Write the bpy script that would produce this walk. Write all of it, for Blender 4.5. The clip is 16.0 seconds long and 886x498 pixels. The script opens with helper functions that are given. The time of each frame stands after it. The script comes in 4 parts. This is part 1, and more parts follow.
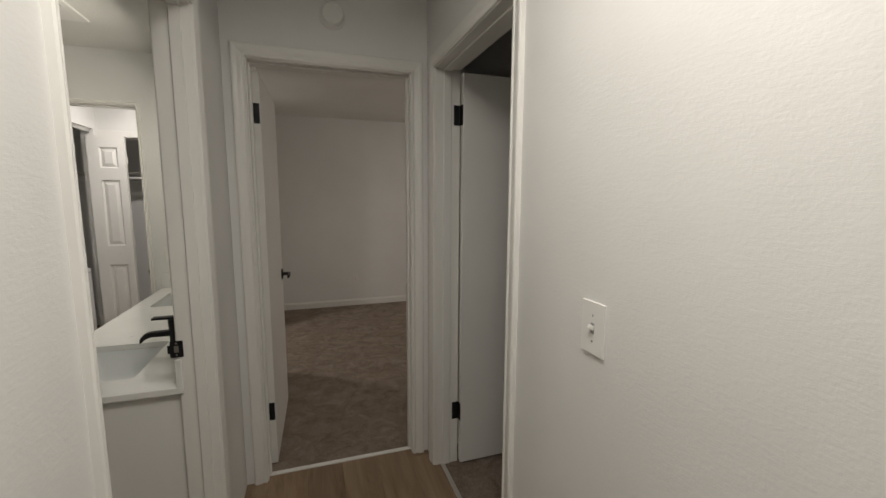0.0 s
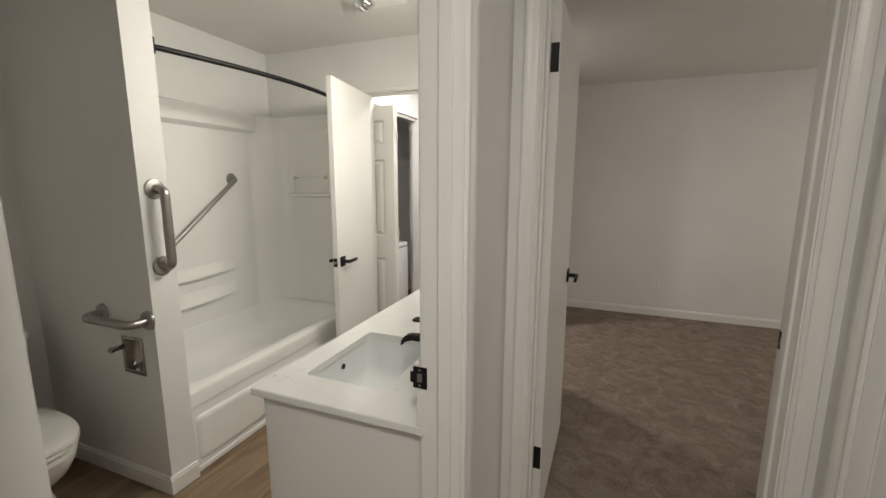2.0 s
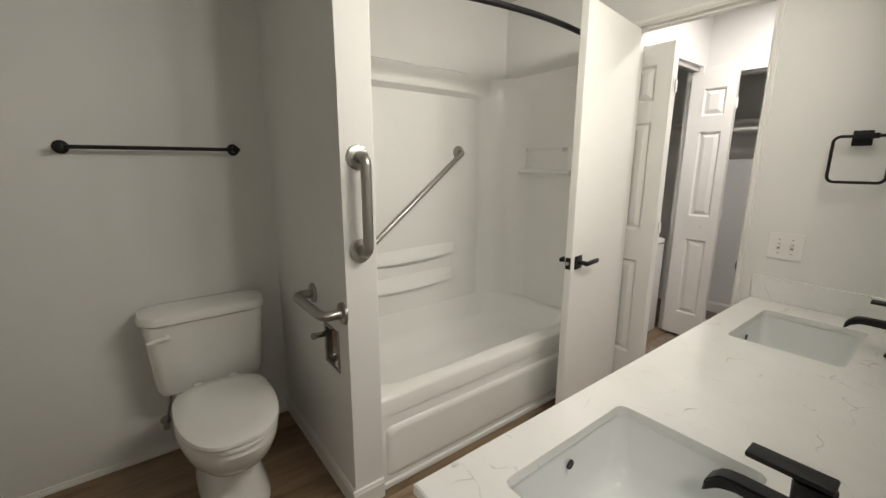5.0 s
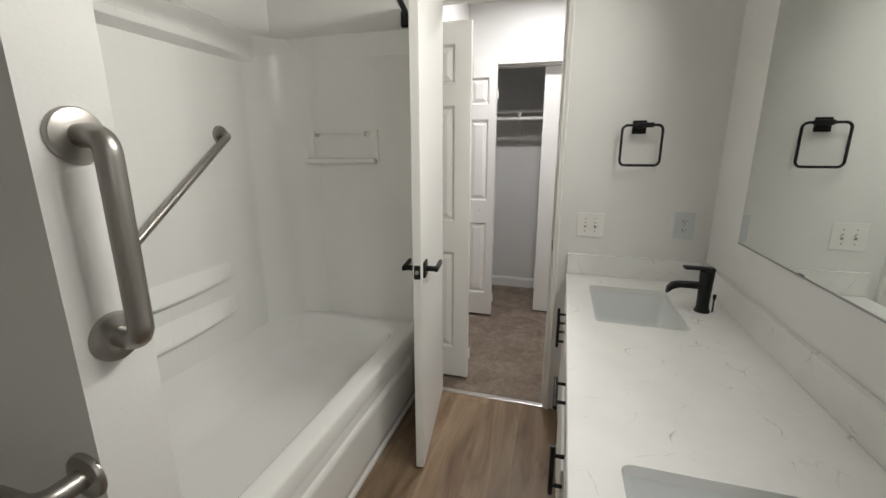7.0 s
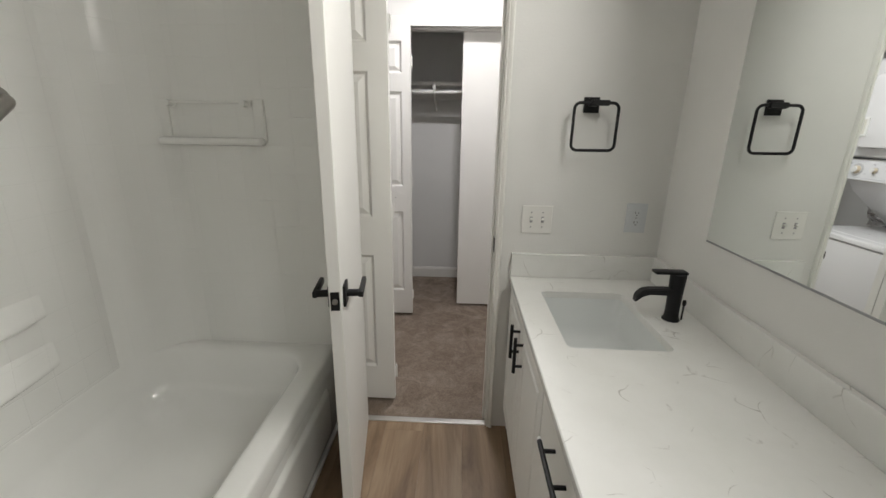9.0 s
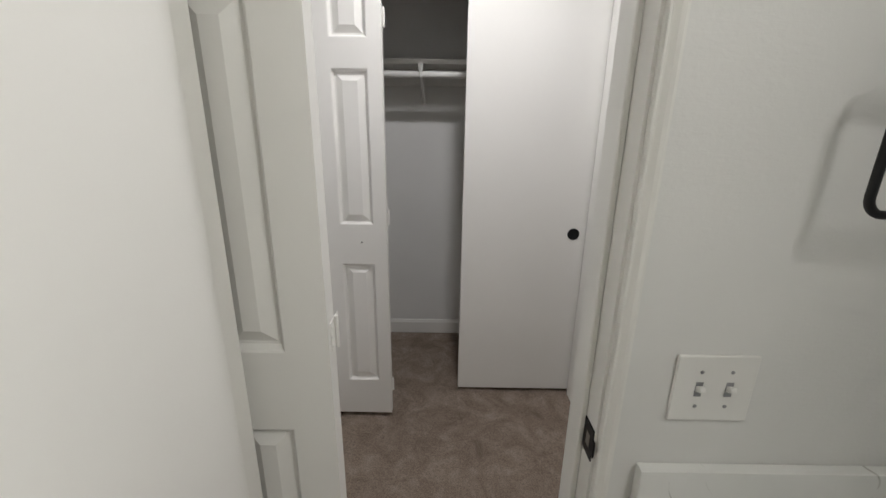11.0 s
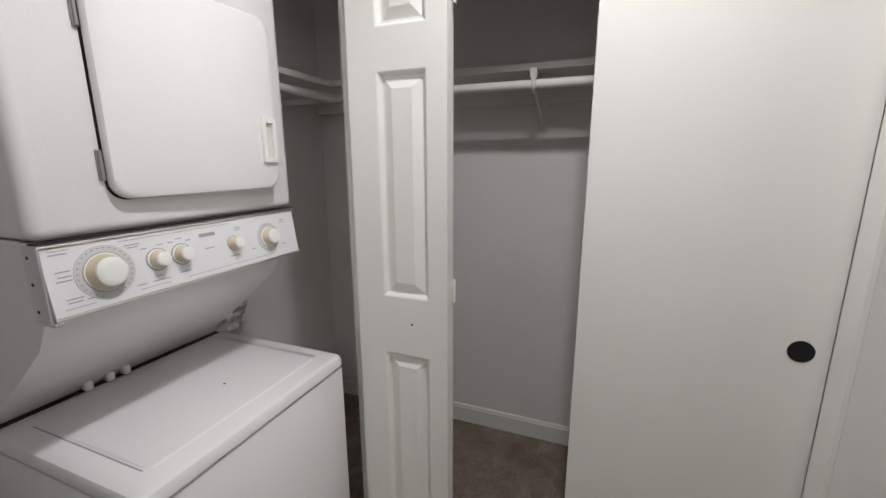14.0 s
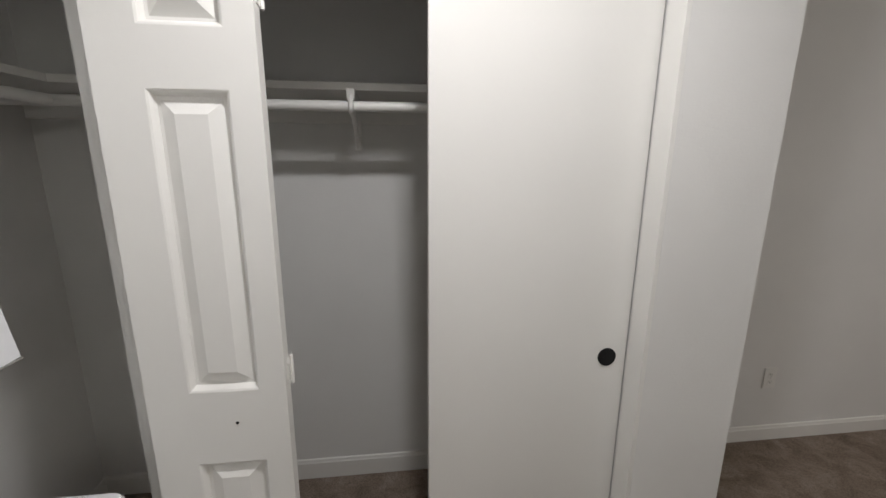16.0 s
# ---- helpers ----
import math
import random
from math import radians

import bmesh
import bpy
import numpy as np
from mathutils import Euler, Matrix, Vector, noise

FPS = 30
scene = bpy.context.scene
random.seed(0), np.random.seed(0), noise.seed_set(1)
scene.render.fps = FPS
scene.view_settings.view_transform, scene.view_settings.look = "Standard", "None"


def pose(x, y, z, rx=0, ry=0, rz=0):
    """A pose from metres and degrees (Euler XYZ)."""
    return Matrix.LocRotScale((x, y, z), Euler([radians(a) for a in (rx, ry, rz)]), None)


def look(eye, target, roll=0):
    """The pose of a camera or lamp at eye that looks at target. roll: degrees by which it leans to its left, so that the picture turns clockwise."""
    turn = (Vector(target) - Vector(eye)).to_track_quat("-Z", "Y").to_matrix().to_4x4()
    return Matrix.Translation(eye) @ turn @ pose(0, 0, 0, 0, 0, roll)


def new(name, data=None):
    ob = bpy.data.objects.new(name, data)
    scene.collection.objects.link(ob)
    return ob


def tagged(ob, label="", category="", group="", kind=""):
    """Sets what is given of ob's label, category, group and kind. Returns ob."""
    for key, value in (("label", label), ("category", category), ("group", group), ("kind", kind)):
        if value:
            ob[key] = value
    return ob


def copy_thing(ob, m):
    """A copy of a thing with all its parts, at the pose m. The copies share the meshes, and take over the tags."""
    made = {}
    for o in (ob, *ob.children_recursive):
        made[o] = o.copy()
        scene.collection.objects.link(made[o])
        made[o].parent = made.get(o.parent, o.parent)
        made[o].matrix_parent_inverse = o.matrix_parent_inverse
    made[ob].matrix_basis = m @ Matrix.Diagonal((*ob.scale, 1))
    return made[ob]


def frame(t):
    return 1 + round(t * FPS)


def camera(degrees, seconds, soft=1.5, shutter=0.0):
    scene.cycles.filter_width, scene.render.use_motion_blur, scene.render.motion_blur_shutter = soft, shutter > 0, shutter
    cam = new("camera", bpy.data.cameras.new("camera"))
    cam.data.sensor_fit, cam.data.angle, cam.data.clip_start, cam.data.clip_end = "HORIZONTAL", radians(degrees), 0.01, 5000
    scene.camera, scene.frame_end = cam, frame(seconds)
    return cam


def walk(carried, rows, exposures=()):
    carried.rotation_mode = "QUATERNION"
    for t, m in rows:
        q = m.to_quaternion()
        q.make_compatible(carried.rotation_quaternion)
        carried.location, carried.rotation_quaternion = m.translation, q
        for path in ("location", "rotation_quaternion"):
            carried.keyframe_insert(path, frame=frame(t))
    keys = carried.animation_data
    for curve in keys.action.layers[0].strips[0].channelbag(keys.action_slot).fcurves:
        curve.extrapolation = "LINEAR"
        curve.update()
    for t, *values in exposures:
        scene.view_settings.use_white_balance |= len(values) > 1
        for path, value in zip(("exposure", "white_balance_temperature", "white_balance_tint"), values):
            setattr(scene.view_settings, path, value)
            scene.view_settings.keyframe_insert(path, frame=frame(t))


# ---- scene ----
cam = camera(94.8, 16.0)
PATH = [
    (0, (0.154, 0.263, 1.449), (0.775, 2.148, 1.196), 0.2),
    (0.5, (0.198, 0.415, 1.448), (0.513, 2.372, 1.181), 0.2),
    (1, (0.169, 0.65, 1.429), (0.173, 2.629, 1.142), 0.0),
    (1.5, (0.119, 0.801, 1.413), (-0.224, 2.747, 1.105), 0.0),
    (2, (0.109, 0.95, 1.423), (-0.598, 2.792, 1.096), 0.2),
    (2.5, (0.13, 1.05, 1.43), (-0.956, 2.692, 1.077), 0.0),
    (3, (0.101, 1.107, 1.428), (-1.292, 2.491, 1.048), 0.1),
    (3.2, (0.075, 1.144, 1.419), (-1.415, 2.421, 1.031), 0.2),
    (5.3, (-0.424, 1.548, 1.373), (-1.976, 2.738, 0.955), 0.2),
    (5.5, (-0.49, 1.583, 1.376), (-1.956, 2.877, 0.956), 0.1),
    (6, (-0.661, 1.641, 1.381), (-1.847, 3.191, 0.945), 0.0),
    (6.5, (-0.824, 1.67, 1.38), (-1.68, 3.422, 0.933), 0.0),
    (7, (-0.931, 1.672, 1.366), (-1.478, 3.538, 0.896), -0.0),
    (7.5, (-1.028, 1.682, 1.365), (-1.338, 3.593, 0.865), 0.2),
    (8, (-1.082, 1.728, 1.367), (-1.251, 3.647, 0.83), 0.4),
    (8.2, (-1.083, 1.773, 1.377), (-1.227, 3.689, 0.821), 0.5),
    (10.3, (-1.162, 2.774, 1.385), (-1.163, 4.683, 0.79), 0.8),
    (10.5, (-1.161, 2.899, 1.407), (-1.153, 4.806, 0.804), 0.7),
    (11, (-1.208, 3.176, 1.403), (-1.21, 5.085, 0.809), 0.8),
    (11.5, (-1.227, 3.397, 1.409), (-1.349, 5.309, 0.834), 0.6),
    (12, (-1.237, 3.617, 1.447), (-1.513, 5.519, 0.894), 0.5),
    (12.5, (-1.214, 3.751, 1.451), (-1.687, 5.626, 0.94), 0.2),
    (13, (-1.168, 3.846, 1.437), (-1.829, 5.675, 0.97), -0.1),
    (13.5, (-1.106, 3.91, 1.391), (-1.866, 5.709, 0.959), -0.2),
    (14, (-1.068, 3.871, 1.366), (-1.789, 5.688, 0.944), -0.2),
    (14.5, (-1.07, 3.835, 1.329), (-1.628, 5.708, 0.903), -0.1),
    (15, (-1.117, 3.846, 1.384), (-1.445, 5.767, 0.933), 0.1),
    (15.5, (-1.169, 3.927, 1.461), (-1.237, 5.874, 1.007), 0.3),
    (16, (-1.212, 4.027, 1.478), (-0.97, 5.963, 1.037), 0.4),
]
walk(cam, [(t, look(eye, target, roll)) for t, eye, target, roll in PATH],
     [(0, -0.60, 7000, 10), (0.5, -0.50, 7000, 10), (1.0, -0.30, 6950, 10), (1.5, -0.13, 6900, 10), (3.0, 0.08, 7000, 10), (5.3, 0.0, 6900, 10), (6.0, 0.0, 6850, 10), (6.6, -0.05, 6480, 10), (8.2, -0.03, 6480, 10),
      (10.3, -0.22, 6400, 10), (11.0, -0.30, 6400, 10), (12.0, -0.25, 6400, 10), (16.0, -0.22, 6450, 10)])

# ---- light ----
world = bpy.data.worlds.new("world")
scene.world = world
world.use_nodes = True
world.node_tree.nodes["Background"].inputs[0].default_value = (0.05, 0.055, 0.07, 1)
world.node_tree.nodes["Background"].inputs[1].default_value = 0.3


def area_lamp(name, m, watts, colour, w, h, spread=180):
    data = bpy.data.lights.new(name, "AREA")
    data.shape, data.size, data.size_y = "RECTANGLE", w, h
    data.energy, data.color, data.spread = watts, colour, radians(spread)
    ob = new(name, data)
    ob.matrix_basis = m
    return ob


BATHWHITE = (1.0, 0.975, 0.91)
# vanity light over the mirror, ceiling lights of dressing area and hall, fill lamp added out of view in the bedroom
VANITY_Y = (2.36, 2.60, 2.84, 3.08)
for vy in VANITY_Y:
    area_lamp("vanity_shade_light", look((-0.435, vy, 2.10), (-2.0, vy, 1.36)), 4.2, BATHWHITE, 0.11, 0.13, 150)
area_lamp("dressing_light", look((-1.08, 4.41, 2.412), (-1.08, 4.4101, 0)), 17.0, (1.0, 0.975, 0.98), 0.11, 0.11)
area_lamp("hall_light", look((0.28, 0.62, 2.385), (0.28, 0.6201, 0)), 19.0, (1.0, 0.985, 0.97), 0.34, 0.34)
area_lamp("bedroom_fill", look((3.37, 4.1, 1.45), (1.0, 4.1, 0.3)), 32.0, (1.0, 0.94, 0.89), 1.5, 1.2)

# ---- materials ----


def material(name, colour, rough=0.5, metal=0.0, spec=0.5):
    m = bpy.data.materials.new(name)
    m.use_nodes = True
    b = m.node_tree.nodes["Principled BSDF"]
    b.inputs["Base Color"].default_value = (*colour, 1)
    b.inputs["Roughness"].default_value = rough
    b.inputs["Metallic"].default_value = metal
    b.inputs["Specular IOR Level"].default_value = spec
    return m


def node(m, kind, **values):
    n = m.node_tree.nodes.new(kind)
    for k, v in values.items():
        n.inputs[k].default_value = v
    return n


def link(m, a, b):
    m.node_tree.links.new(a, b)


def coords(m, scale=(1, 1, 1)):
    geo = m.node_tree.nodes.new("ShaderNodeNewGeometry")
    mp = node(m, "ShaderNodeMapping", Scale=scale)
    link(m, geo.outputs["Position"], mp.inputs["Vector"])
    return mp.outputs["Vector"]


def ramp(m, src, stops):
    r = m.node_tree.nodes.new("ShaderNodeValToRGB")
    r.color_ramp.elements[0].position, r.color_ramp.elements[0].color = stops[0][0], (*stops[0][1], 1)
    r.color_ramp.elements[1].position, r.color_ramp.elements[1].color = stops[-1][0], (*stops[-1][1], 1)
    for p, c in stops[1:-1]:
        e = r.color_ramp.elements.new(p)
        e.color = (*c, 1)
    link(m, src, r.inputs[0])
    return r.outputs[0]


def noise_tex(m, vec, scale, detail=4.0, rough=0.55, distort=0.0):
    n = node(m, "ShaderNodeTexNoise", Scale=scale, Detail=detail, Roughness=rough, Distortion=distort)
    link(m, vec, n.inputs["Vector"])
    return n.outputs["Fac"]


def bump(m, height, strength, distance, after=None):
    b = node(m, "ShaderNodeBump", Strength=strength, Distance=distance)
    link(m, height, b.inputs["Height"])
    if after is not None:
        link(m, after, b.inputs["Normal"])
    link(m, b.outputs["Normal"], m.node_tree.nodes["Principled BSDF"].inputs["Normal"])
    return b.outputs["Normal"]


def base(m):
    return m.node_tree.nodes["Principled BSDF"].inputs["Base Color"]


def painted(name, colour, rough, grain, strength, spread=0.03):
    """Paint with roller texture and a faint unevenness of tone."""
    m = material(name, colour, rough)
    v = coords(m)
    f = noise_tex(m, v, 2.2, 5)
    lo = tuple(c * (1 - spread) for c in colour)
    hi = tuple(min(1, c * (1 + spread)) for c in colour)
    link(m, ramp(m, f, [(0.3, lo), (0.7, hi)]), base(m))
    a = bump(m, noise_tex(m, v, grain, 3, 0.6), strength, 0.004)
    bump(m, noise_tex(m, v, 9.0, 2), 0.05, 0.01, a)
    return m



def wall_paint():
    """Off-white paint over a light trowelled texture."""
    m = painted("wall_paint", (0.76, 0.755, 0.735), 0.6, 130, 0.10)
    v = coords(m, (1, 1, 5.0))
    t = ramp(m, noise_tex(m, v, 22, 5, 0.6, 0.9), [(0.44, (0, 0, 0)), (0.62, (1, 1, 1))])
    last = [n for n in m.node_tree.nodes if n.type == "BUMP"][-1]
    bump(m, t, 0.06, 0.004, last.outputs["Normal"])
    return m


WALL = wall_paint()
CEIL = painted("ceiling_paint", (0.74, 0.73, 0.70), 0.8, 60, 0.4)
TRIM = painted("trim_gloss_paint", (0.80, 0.79, 0.756), 0.33, 40, 0.05, 0.015)
DOORP = painted("door_paint", (0.80, 0.79, 0.756), 0.38, 45, 0.05, 0.015)
CAB = painted("cabinet_paint", (0.78, 0.775, 0.75), 0.4, 60, 0.04, 0.015)
FIBRE = painted("tub_gelcoat", (0.89, 0.89, 0.865), 0.13, 14, 0.03, 0.012)


def tiled_gelcoat():
    """The same gelcoat with a faint moulded tile grid."""
    m = painted("surround_gelcoat", (0.89, 0.89, 0.865), 0.24, 14, 0.03, 0.012)
    xyz = m.node_tree.nodes.new("ShaderNodeSeparateXYZ")
    link(m, coords(m), xyz.inputs[0])
    add = node(m, "ShaderNodeMath")
    link(m, xyz.outputs[0], add.inputs[0])
    link(m, xyz.outputs[1], add.inputs[1])
    com = m.node_tree.nodes.new("ShaderNodeCombineXYZ")
    phase = node(m, "ShaderNodeMath")
    phase.inputs[1].default_value = 0.029
    link(m, add.outputs[0], phase.inputs[0])
    link(m, phase.outputs[0], com.inputs[0])
    link(m, xyz.outputs[2], com.inputs[1])
    br = m.node_tree.nodes.new("ShaderNodeTexBrick")
    br.offset = 0.0
    for key, value in (("Scale", 1.0), ("Mortar Size", 0.0025), ("Mortar Smooth", 0.8), ("Brick Width", 0.108), ("Row Height", 0.108)):
        br.inputs[key].default_value = value
    link(m, com.outputs[0], br.inputs["Vector"])
    last = [n for n in m.node_tree.nodes if n.type == "BUMP"][-1]
    b = node(m, "ShaderNodeBump", Strength=0.3, Distance=0.002)
    b.invert = True
    link(m, br.outputs["Fac"], b.inputs["Height"])
    link(m, last.outputs["Normal"], b.inputs["Normal"])
    link(m, b.outputs["Normal"], m.node_tree.nodes["Principled BSDF"].inputs["Normal"])
    return m


SURROUND = tiled_gelcoat()
CHINA = painted("vitreous_china", (0.80, 0.79, 0.76), 0.12, 8, 0.01, 0.01)
BASIN = painted("basin_china", (0.765, 0.785, 0.78), 0.1, 8, 0.01, 0.01)
ENAMEL = painted("appliance_enamel", (0.80, 0.80, 0.805), 0.25, 260, 0.10, 0.012)
PANELP = painted("control_plastic", (0.78, 0.79, 0.81), 0.4, 150, 0.03, 0.01)
KNOBW = material("knob_white", (0.84, 0.84, 0.82), 0.35)
CREAM = material("aged_cream_plastic", (0.66, 0.57, 0.42), 0.45)
PLATE = material("switch_plastic", (0.80, 0.79, 0.76), 0.35)
BLACK = painted("matte_black_metal", (0.009, 0.009, 0.010), 0.45, 200, 0.04, 0.2)
BLACK.node_tree.nodes["Principled BSDF"].inputs["Specular IOR Level"].default_value = 0.32
DIALG = material("dial_scale_grey", (0.60, 0.60, 0.60), 0.45)
DARK = material("dark_gap", (0.02, 0.02, 0.02), 0.8)
GREYPLATE = material("grey_switch_plastic", (0.63, 0.65, 0.67), 0.4)
# grey copy of the enamel: the lid groove's shade is in this colour
GROOVE = material("shaded_enamel_groove", (0.50, 0.50, 0.52), 0.4)
INK = material("printed_ink", (0.36, 0.36, 0.39), 0.6)
GREY = material("grey_metal", (0.35, 0.35, 0.36), 0.4, 0.6)
CHROME = material("chrome", (0.85, 0.85, 0.86), 0.08, 1.0)
# chrome darkened in its colour for the dim paper recess
DARKCHROME = material("darkened_chrome", (0.42, 0.40, 0.38), 0.16, 1.0)
FRAMEM = material("satin_aluminium", (0.62, 0.62, 0.64), 0.42, 0.85)
BRASSY = material("aluminium_strip", (0.75, 0.74, 0.72), 0.3, 1.0)
FOIL = material("duct_foil", (0.75, 0.75, 0.76), 0.25, 1.0)
bump(FOIL, noise_tex(FOIL, coords(FOIL), 60, 4), 0.8, 0.01)
STEEL = material("brushed_steel", (0.40, 0.385, 0.36), 0.34, 1.0)
sv = coords(STEEL, (1, 1, 1))
bump(STEEL, noise_tex(STEEL, sv, 420, 2), 0.10, 0.001)
MIRROR = material("mirror_silver", (0.90, 0.93, 0.91), 0.015, 1.0)
BULB = material("bulb_glow", (1, 1, 1), 0.4)
BULB.node_tree.nodes["Principled BSDF"].inputs["Emission Color"].default_value = (1.0, 0.88, 0.72, 1)
BULB.node_tree.nodes["Principled BSDF"].inputs["Emission Strength"].default_value = 12


def carpet():
    m = material("cut_pile_carpet", (0.3, 0.25, 0.21), 0.95, 0, 0.1)
    v = coords(m)
    broad = noise_tex(m, v, 8.5, 6, 0.68, 0.9)
    fine = noise_tex(m, v, 170, 3, 0.7)
    c1 = ramp(m, broad, [(0.30, (0.255, 0.198, 0.155)), (0.5, (0.350, 0.280, 0.226)), (0.70, (0.465, 0.385, 0.318))])
    c2 = ramp(m, fine, [(0.32, (0.45, 0.43, 0.41)), (0.62, (1.0, 1.0, 1.0))])
    mix = node(m, "ShaderNodeMixRGB", Fac=0.75)
    mix.blend_type = "MULTIPLY"
    link(m, c1, mix.inputs[1])
    link(m, c2, mix.inputs[2])
    link(m, mix.outputs[0], base(m))
    a = bump(m, noise_tex(m, v, 230, 2, 0.7), 1.0, 0.008)
    bump(m, broad, 0.5, 0.02, a)
    return m


def plank_wood():
    m = material("vinyl_plank", (0.3, 0.19, 0.11), 0.42)
    v = coords(m)
    info = m.node_tree.nodes.new("ShaderNodeObjectInfo")
    shift = m.node_tree.nodes.new("ShaderNodeVectorMath")
    shift.operation = "MULTIPLY_ADD"
    shift.inputs[1].default_value = (7, 13, 3)
    link(m, info.outputs["Random"], shift.inputs[0])
    link(m, v, shift.inputs[2])
    mp = node(m, "ShaderNodeMapping", Scale=(5.5, 0.8, 1.0))
    link(m, shift.outputs[0], mp.inputs["Vector"])
    grain = noise_tex(m, mp.outputs[0], 1.6, 7, 0.62, 1.1)
    mp2 = node(m, "ShaderNodeMapping", Scale=(70, 2.2, 1.0))
    link(m, shift.outputs[0], mp2.inputs["Vector"])
    fine = noise_tex(m, mp2.outputs[0], 2.0, 4, 0.6)
    c = ramp(m, grain, [(0.26, (0.105, 0.062, 0.033)), (0.40, (0.210, 0.139, 0.082)), (0.55, (0.285, 0.200, 0.125)), (0.75, (0.375, 0.278, 0.182))])
    f = ramp(m, fine, [(0.3, (0.86, 0.85, 0.84)), (0.65, (1, 1, 1))])
    mix = node(m, "ShaderNodeMixRGB", Fac=0.8)
    mix.blend_type = "MULTIPLY"
    link(m, c, mix.inputs[1])
    link(m, f, mix.inputs[2])
    hsv = node(m, "ShaderNodeHueSaturation")
    rng = node(m, "ShaderNodeMapRange")
    rng.inputs["To Min"].default_value, rng.inputs["To Max"].default_value = 0.88, 1.10
    link(m, info.outputs["Random"], rng.inputs["Value"])
    link(m, rng.outputs[0], hsv.inputs["Value"])
    link(m, mix.outputs[0], hsv.inputs["Color"])
    link(m, hsv.outputs[0], base(m))
    bump(m, fine, 0.12, 0.002)
    return m


def quartz():
    m = material("veined_quartz", (0.8, 0.8, 0.78), 0.14)
    v = coords(m)
    vor = node(m, "ShaderNodeTexVoronoi", Scale=6.0)
    vor.feature = "DISTANCE_TO_EDGE"
    warp = m.node_tree.nodes.new("ShaderNodeVectorMath")
    warp.operation = "MULTIPLY_ADD"
    nz = node(m, "ShaderNodeTexNoise", Scale=3.0, Detail=3.0)
    link(m, v, nz.inputs["Vector"])
    link(m, nz.outputs["Color"], warp.inputs[0])
    warp.inputs[1].default_value = (0.45, 0.45, 0.45)
    link(m, v, warp.inputs[2])
    link(m, warp.outputs[0], vor.inputs["Vector"])
    vein = ramp(m, vor.outputs["Distance"], [(0.0, (1, 1, 1)), (0.013, (0, 0, 0))])
    gate = ramp(m, noise_tex(m, v, 10.5, 4, 0.65), [(0.535, (0, 0, 0)), (0.66, (1, 1, 1))])
    mul = node(m, "ShaderNodeMixRGB", Fac=1.0)
    mul.blend_type = "MULTIPLY"
    link(m, vein, mul.inputs[1])
    link(m, gate, mul.inputs[2])
    soft = ramp(m, noise_tex(m, v, 5, 5, 0.6), [(0.35, (0.77, 0.77, 0.745)), (0.65, (0.82, 0.82, 0.80))])
    mix = node(m, "ShaderNodeMixRGB")
    link(m, mul.outputs[0], mix.inputs[0])
    link(m, soft, mix.inputs[1])
    mix.inputs[2].default_value = (0.48, 0.465, 0.44, 1)
    link(m, mix.outputs[0], base(m))
    return m


CARPET, PLANK, QUARTZ = carpet(), plank_wood(), quartz()

# ---- mesh helpers ----


def part(name, bm, mat, parent=None, label="", smooth=False):
    me = bpy.data.meshes.new(name)
    bm.to_mesh(me)
    bm.free()
    me.materials.append(mat)
    if smooth:
        me.polygons.foreach_set("use_smooth", [True] * len(me.polygons))
        me.set_sharp_from_angle(angle=radians(38))
    ob = new(name, me)
    if parent is not None:
        ob.parent = parent
    if label:
        tagged(ob, label)
    return ob


def thing(name, at, label, category, group="", rz=0.0):
    ob = new(name)
    ob.matrix_basis = pose(*at, 0, 0, rz)
    ob.empty_display_size = 0.05
    return tagged(ob, label, category, group)


def box(x0, x1, y0, y1, z0, z1, bevel=0.0, seg=2, bm=None):
    out = bm or bmesh.new()
    t = bmesh.new()
    bmesh.ops.create_cube(t, size=1.0)
    for v in t.verts:
        v.co = Vector((x0 + (v.co.x + 0.5) * (x1 - x0), y0 + (v.co.y + 0.5) * (y1 - y0), z0 + (v.co.z + 0.5) * (z1 - z0)))
    if bevel:
        bmesh.ops.bevel(t, geom=t.edges[:], offset=bevel, segments=seg, affect="EDGES", profile=0.5)
    merge(out, t)
    return out


def merge(out, t):
    me = bpy.data.meshes.new("tmp")
    t.to_mesh(me)
    t.free()
    out.from_mesh(me)
    bpy.data.meshes.remove(me)


def tube(points, r, sides=14, caps=True, bm=None, scale=(1, 1)):
    """A round bar along points."""
    out = bm or bmesh.new()
    pts = [Vector(p) for p in points]
    rings = []
    up = Vector((0, 0, 1))
    side = None
    for i, p in enumerate(pts):
        d = (pts[min(i + 1, len(pts) - 1)] - pts[max(i - 1, 0)]).normalized()
        if side is None:
            side = d.cross(up)
            if side.length < 0.1:
                side = d.cross(Vector((1, 0, 0)))
        side = (side - d * side.dot(d)).normalized()
        other = d.cross(side)
        rr = r[i] if isinstance(r, (list, tuple)) else r
        rings.append([out.verts.new(p + rr * (scale[0] * math.cos(a) * side + scale[1] * math.sin(a) * other)) for a in [2 * math.pi * k / sides for k in range(sides)]])
    for a, b in zip(rings, rings[1:]):
        for k in range(sides):
            out.faces.new((a[k], a[(k + 1) % sides], b[(k + 1) % sides], b[k]))
    if caps:
        out.faces.new(rings[0][::-1])
        out.faces.new(rings[-1])
    bmesh.ops.recalc_face_normals(out, faces=out.faces[:])
    return out


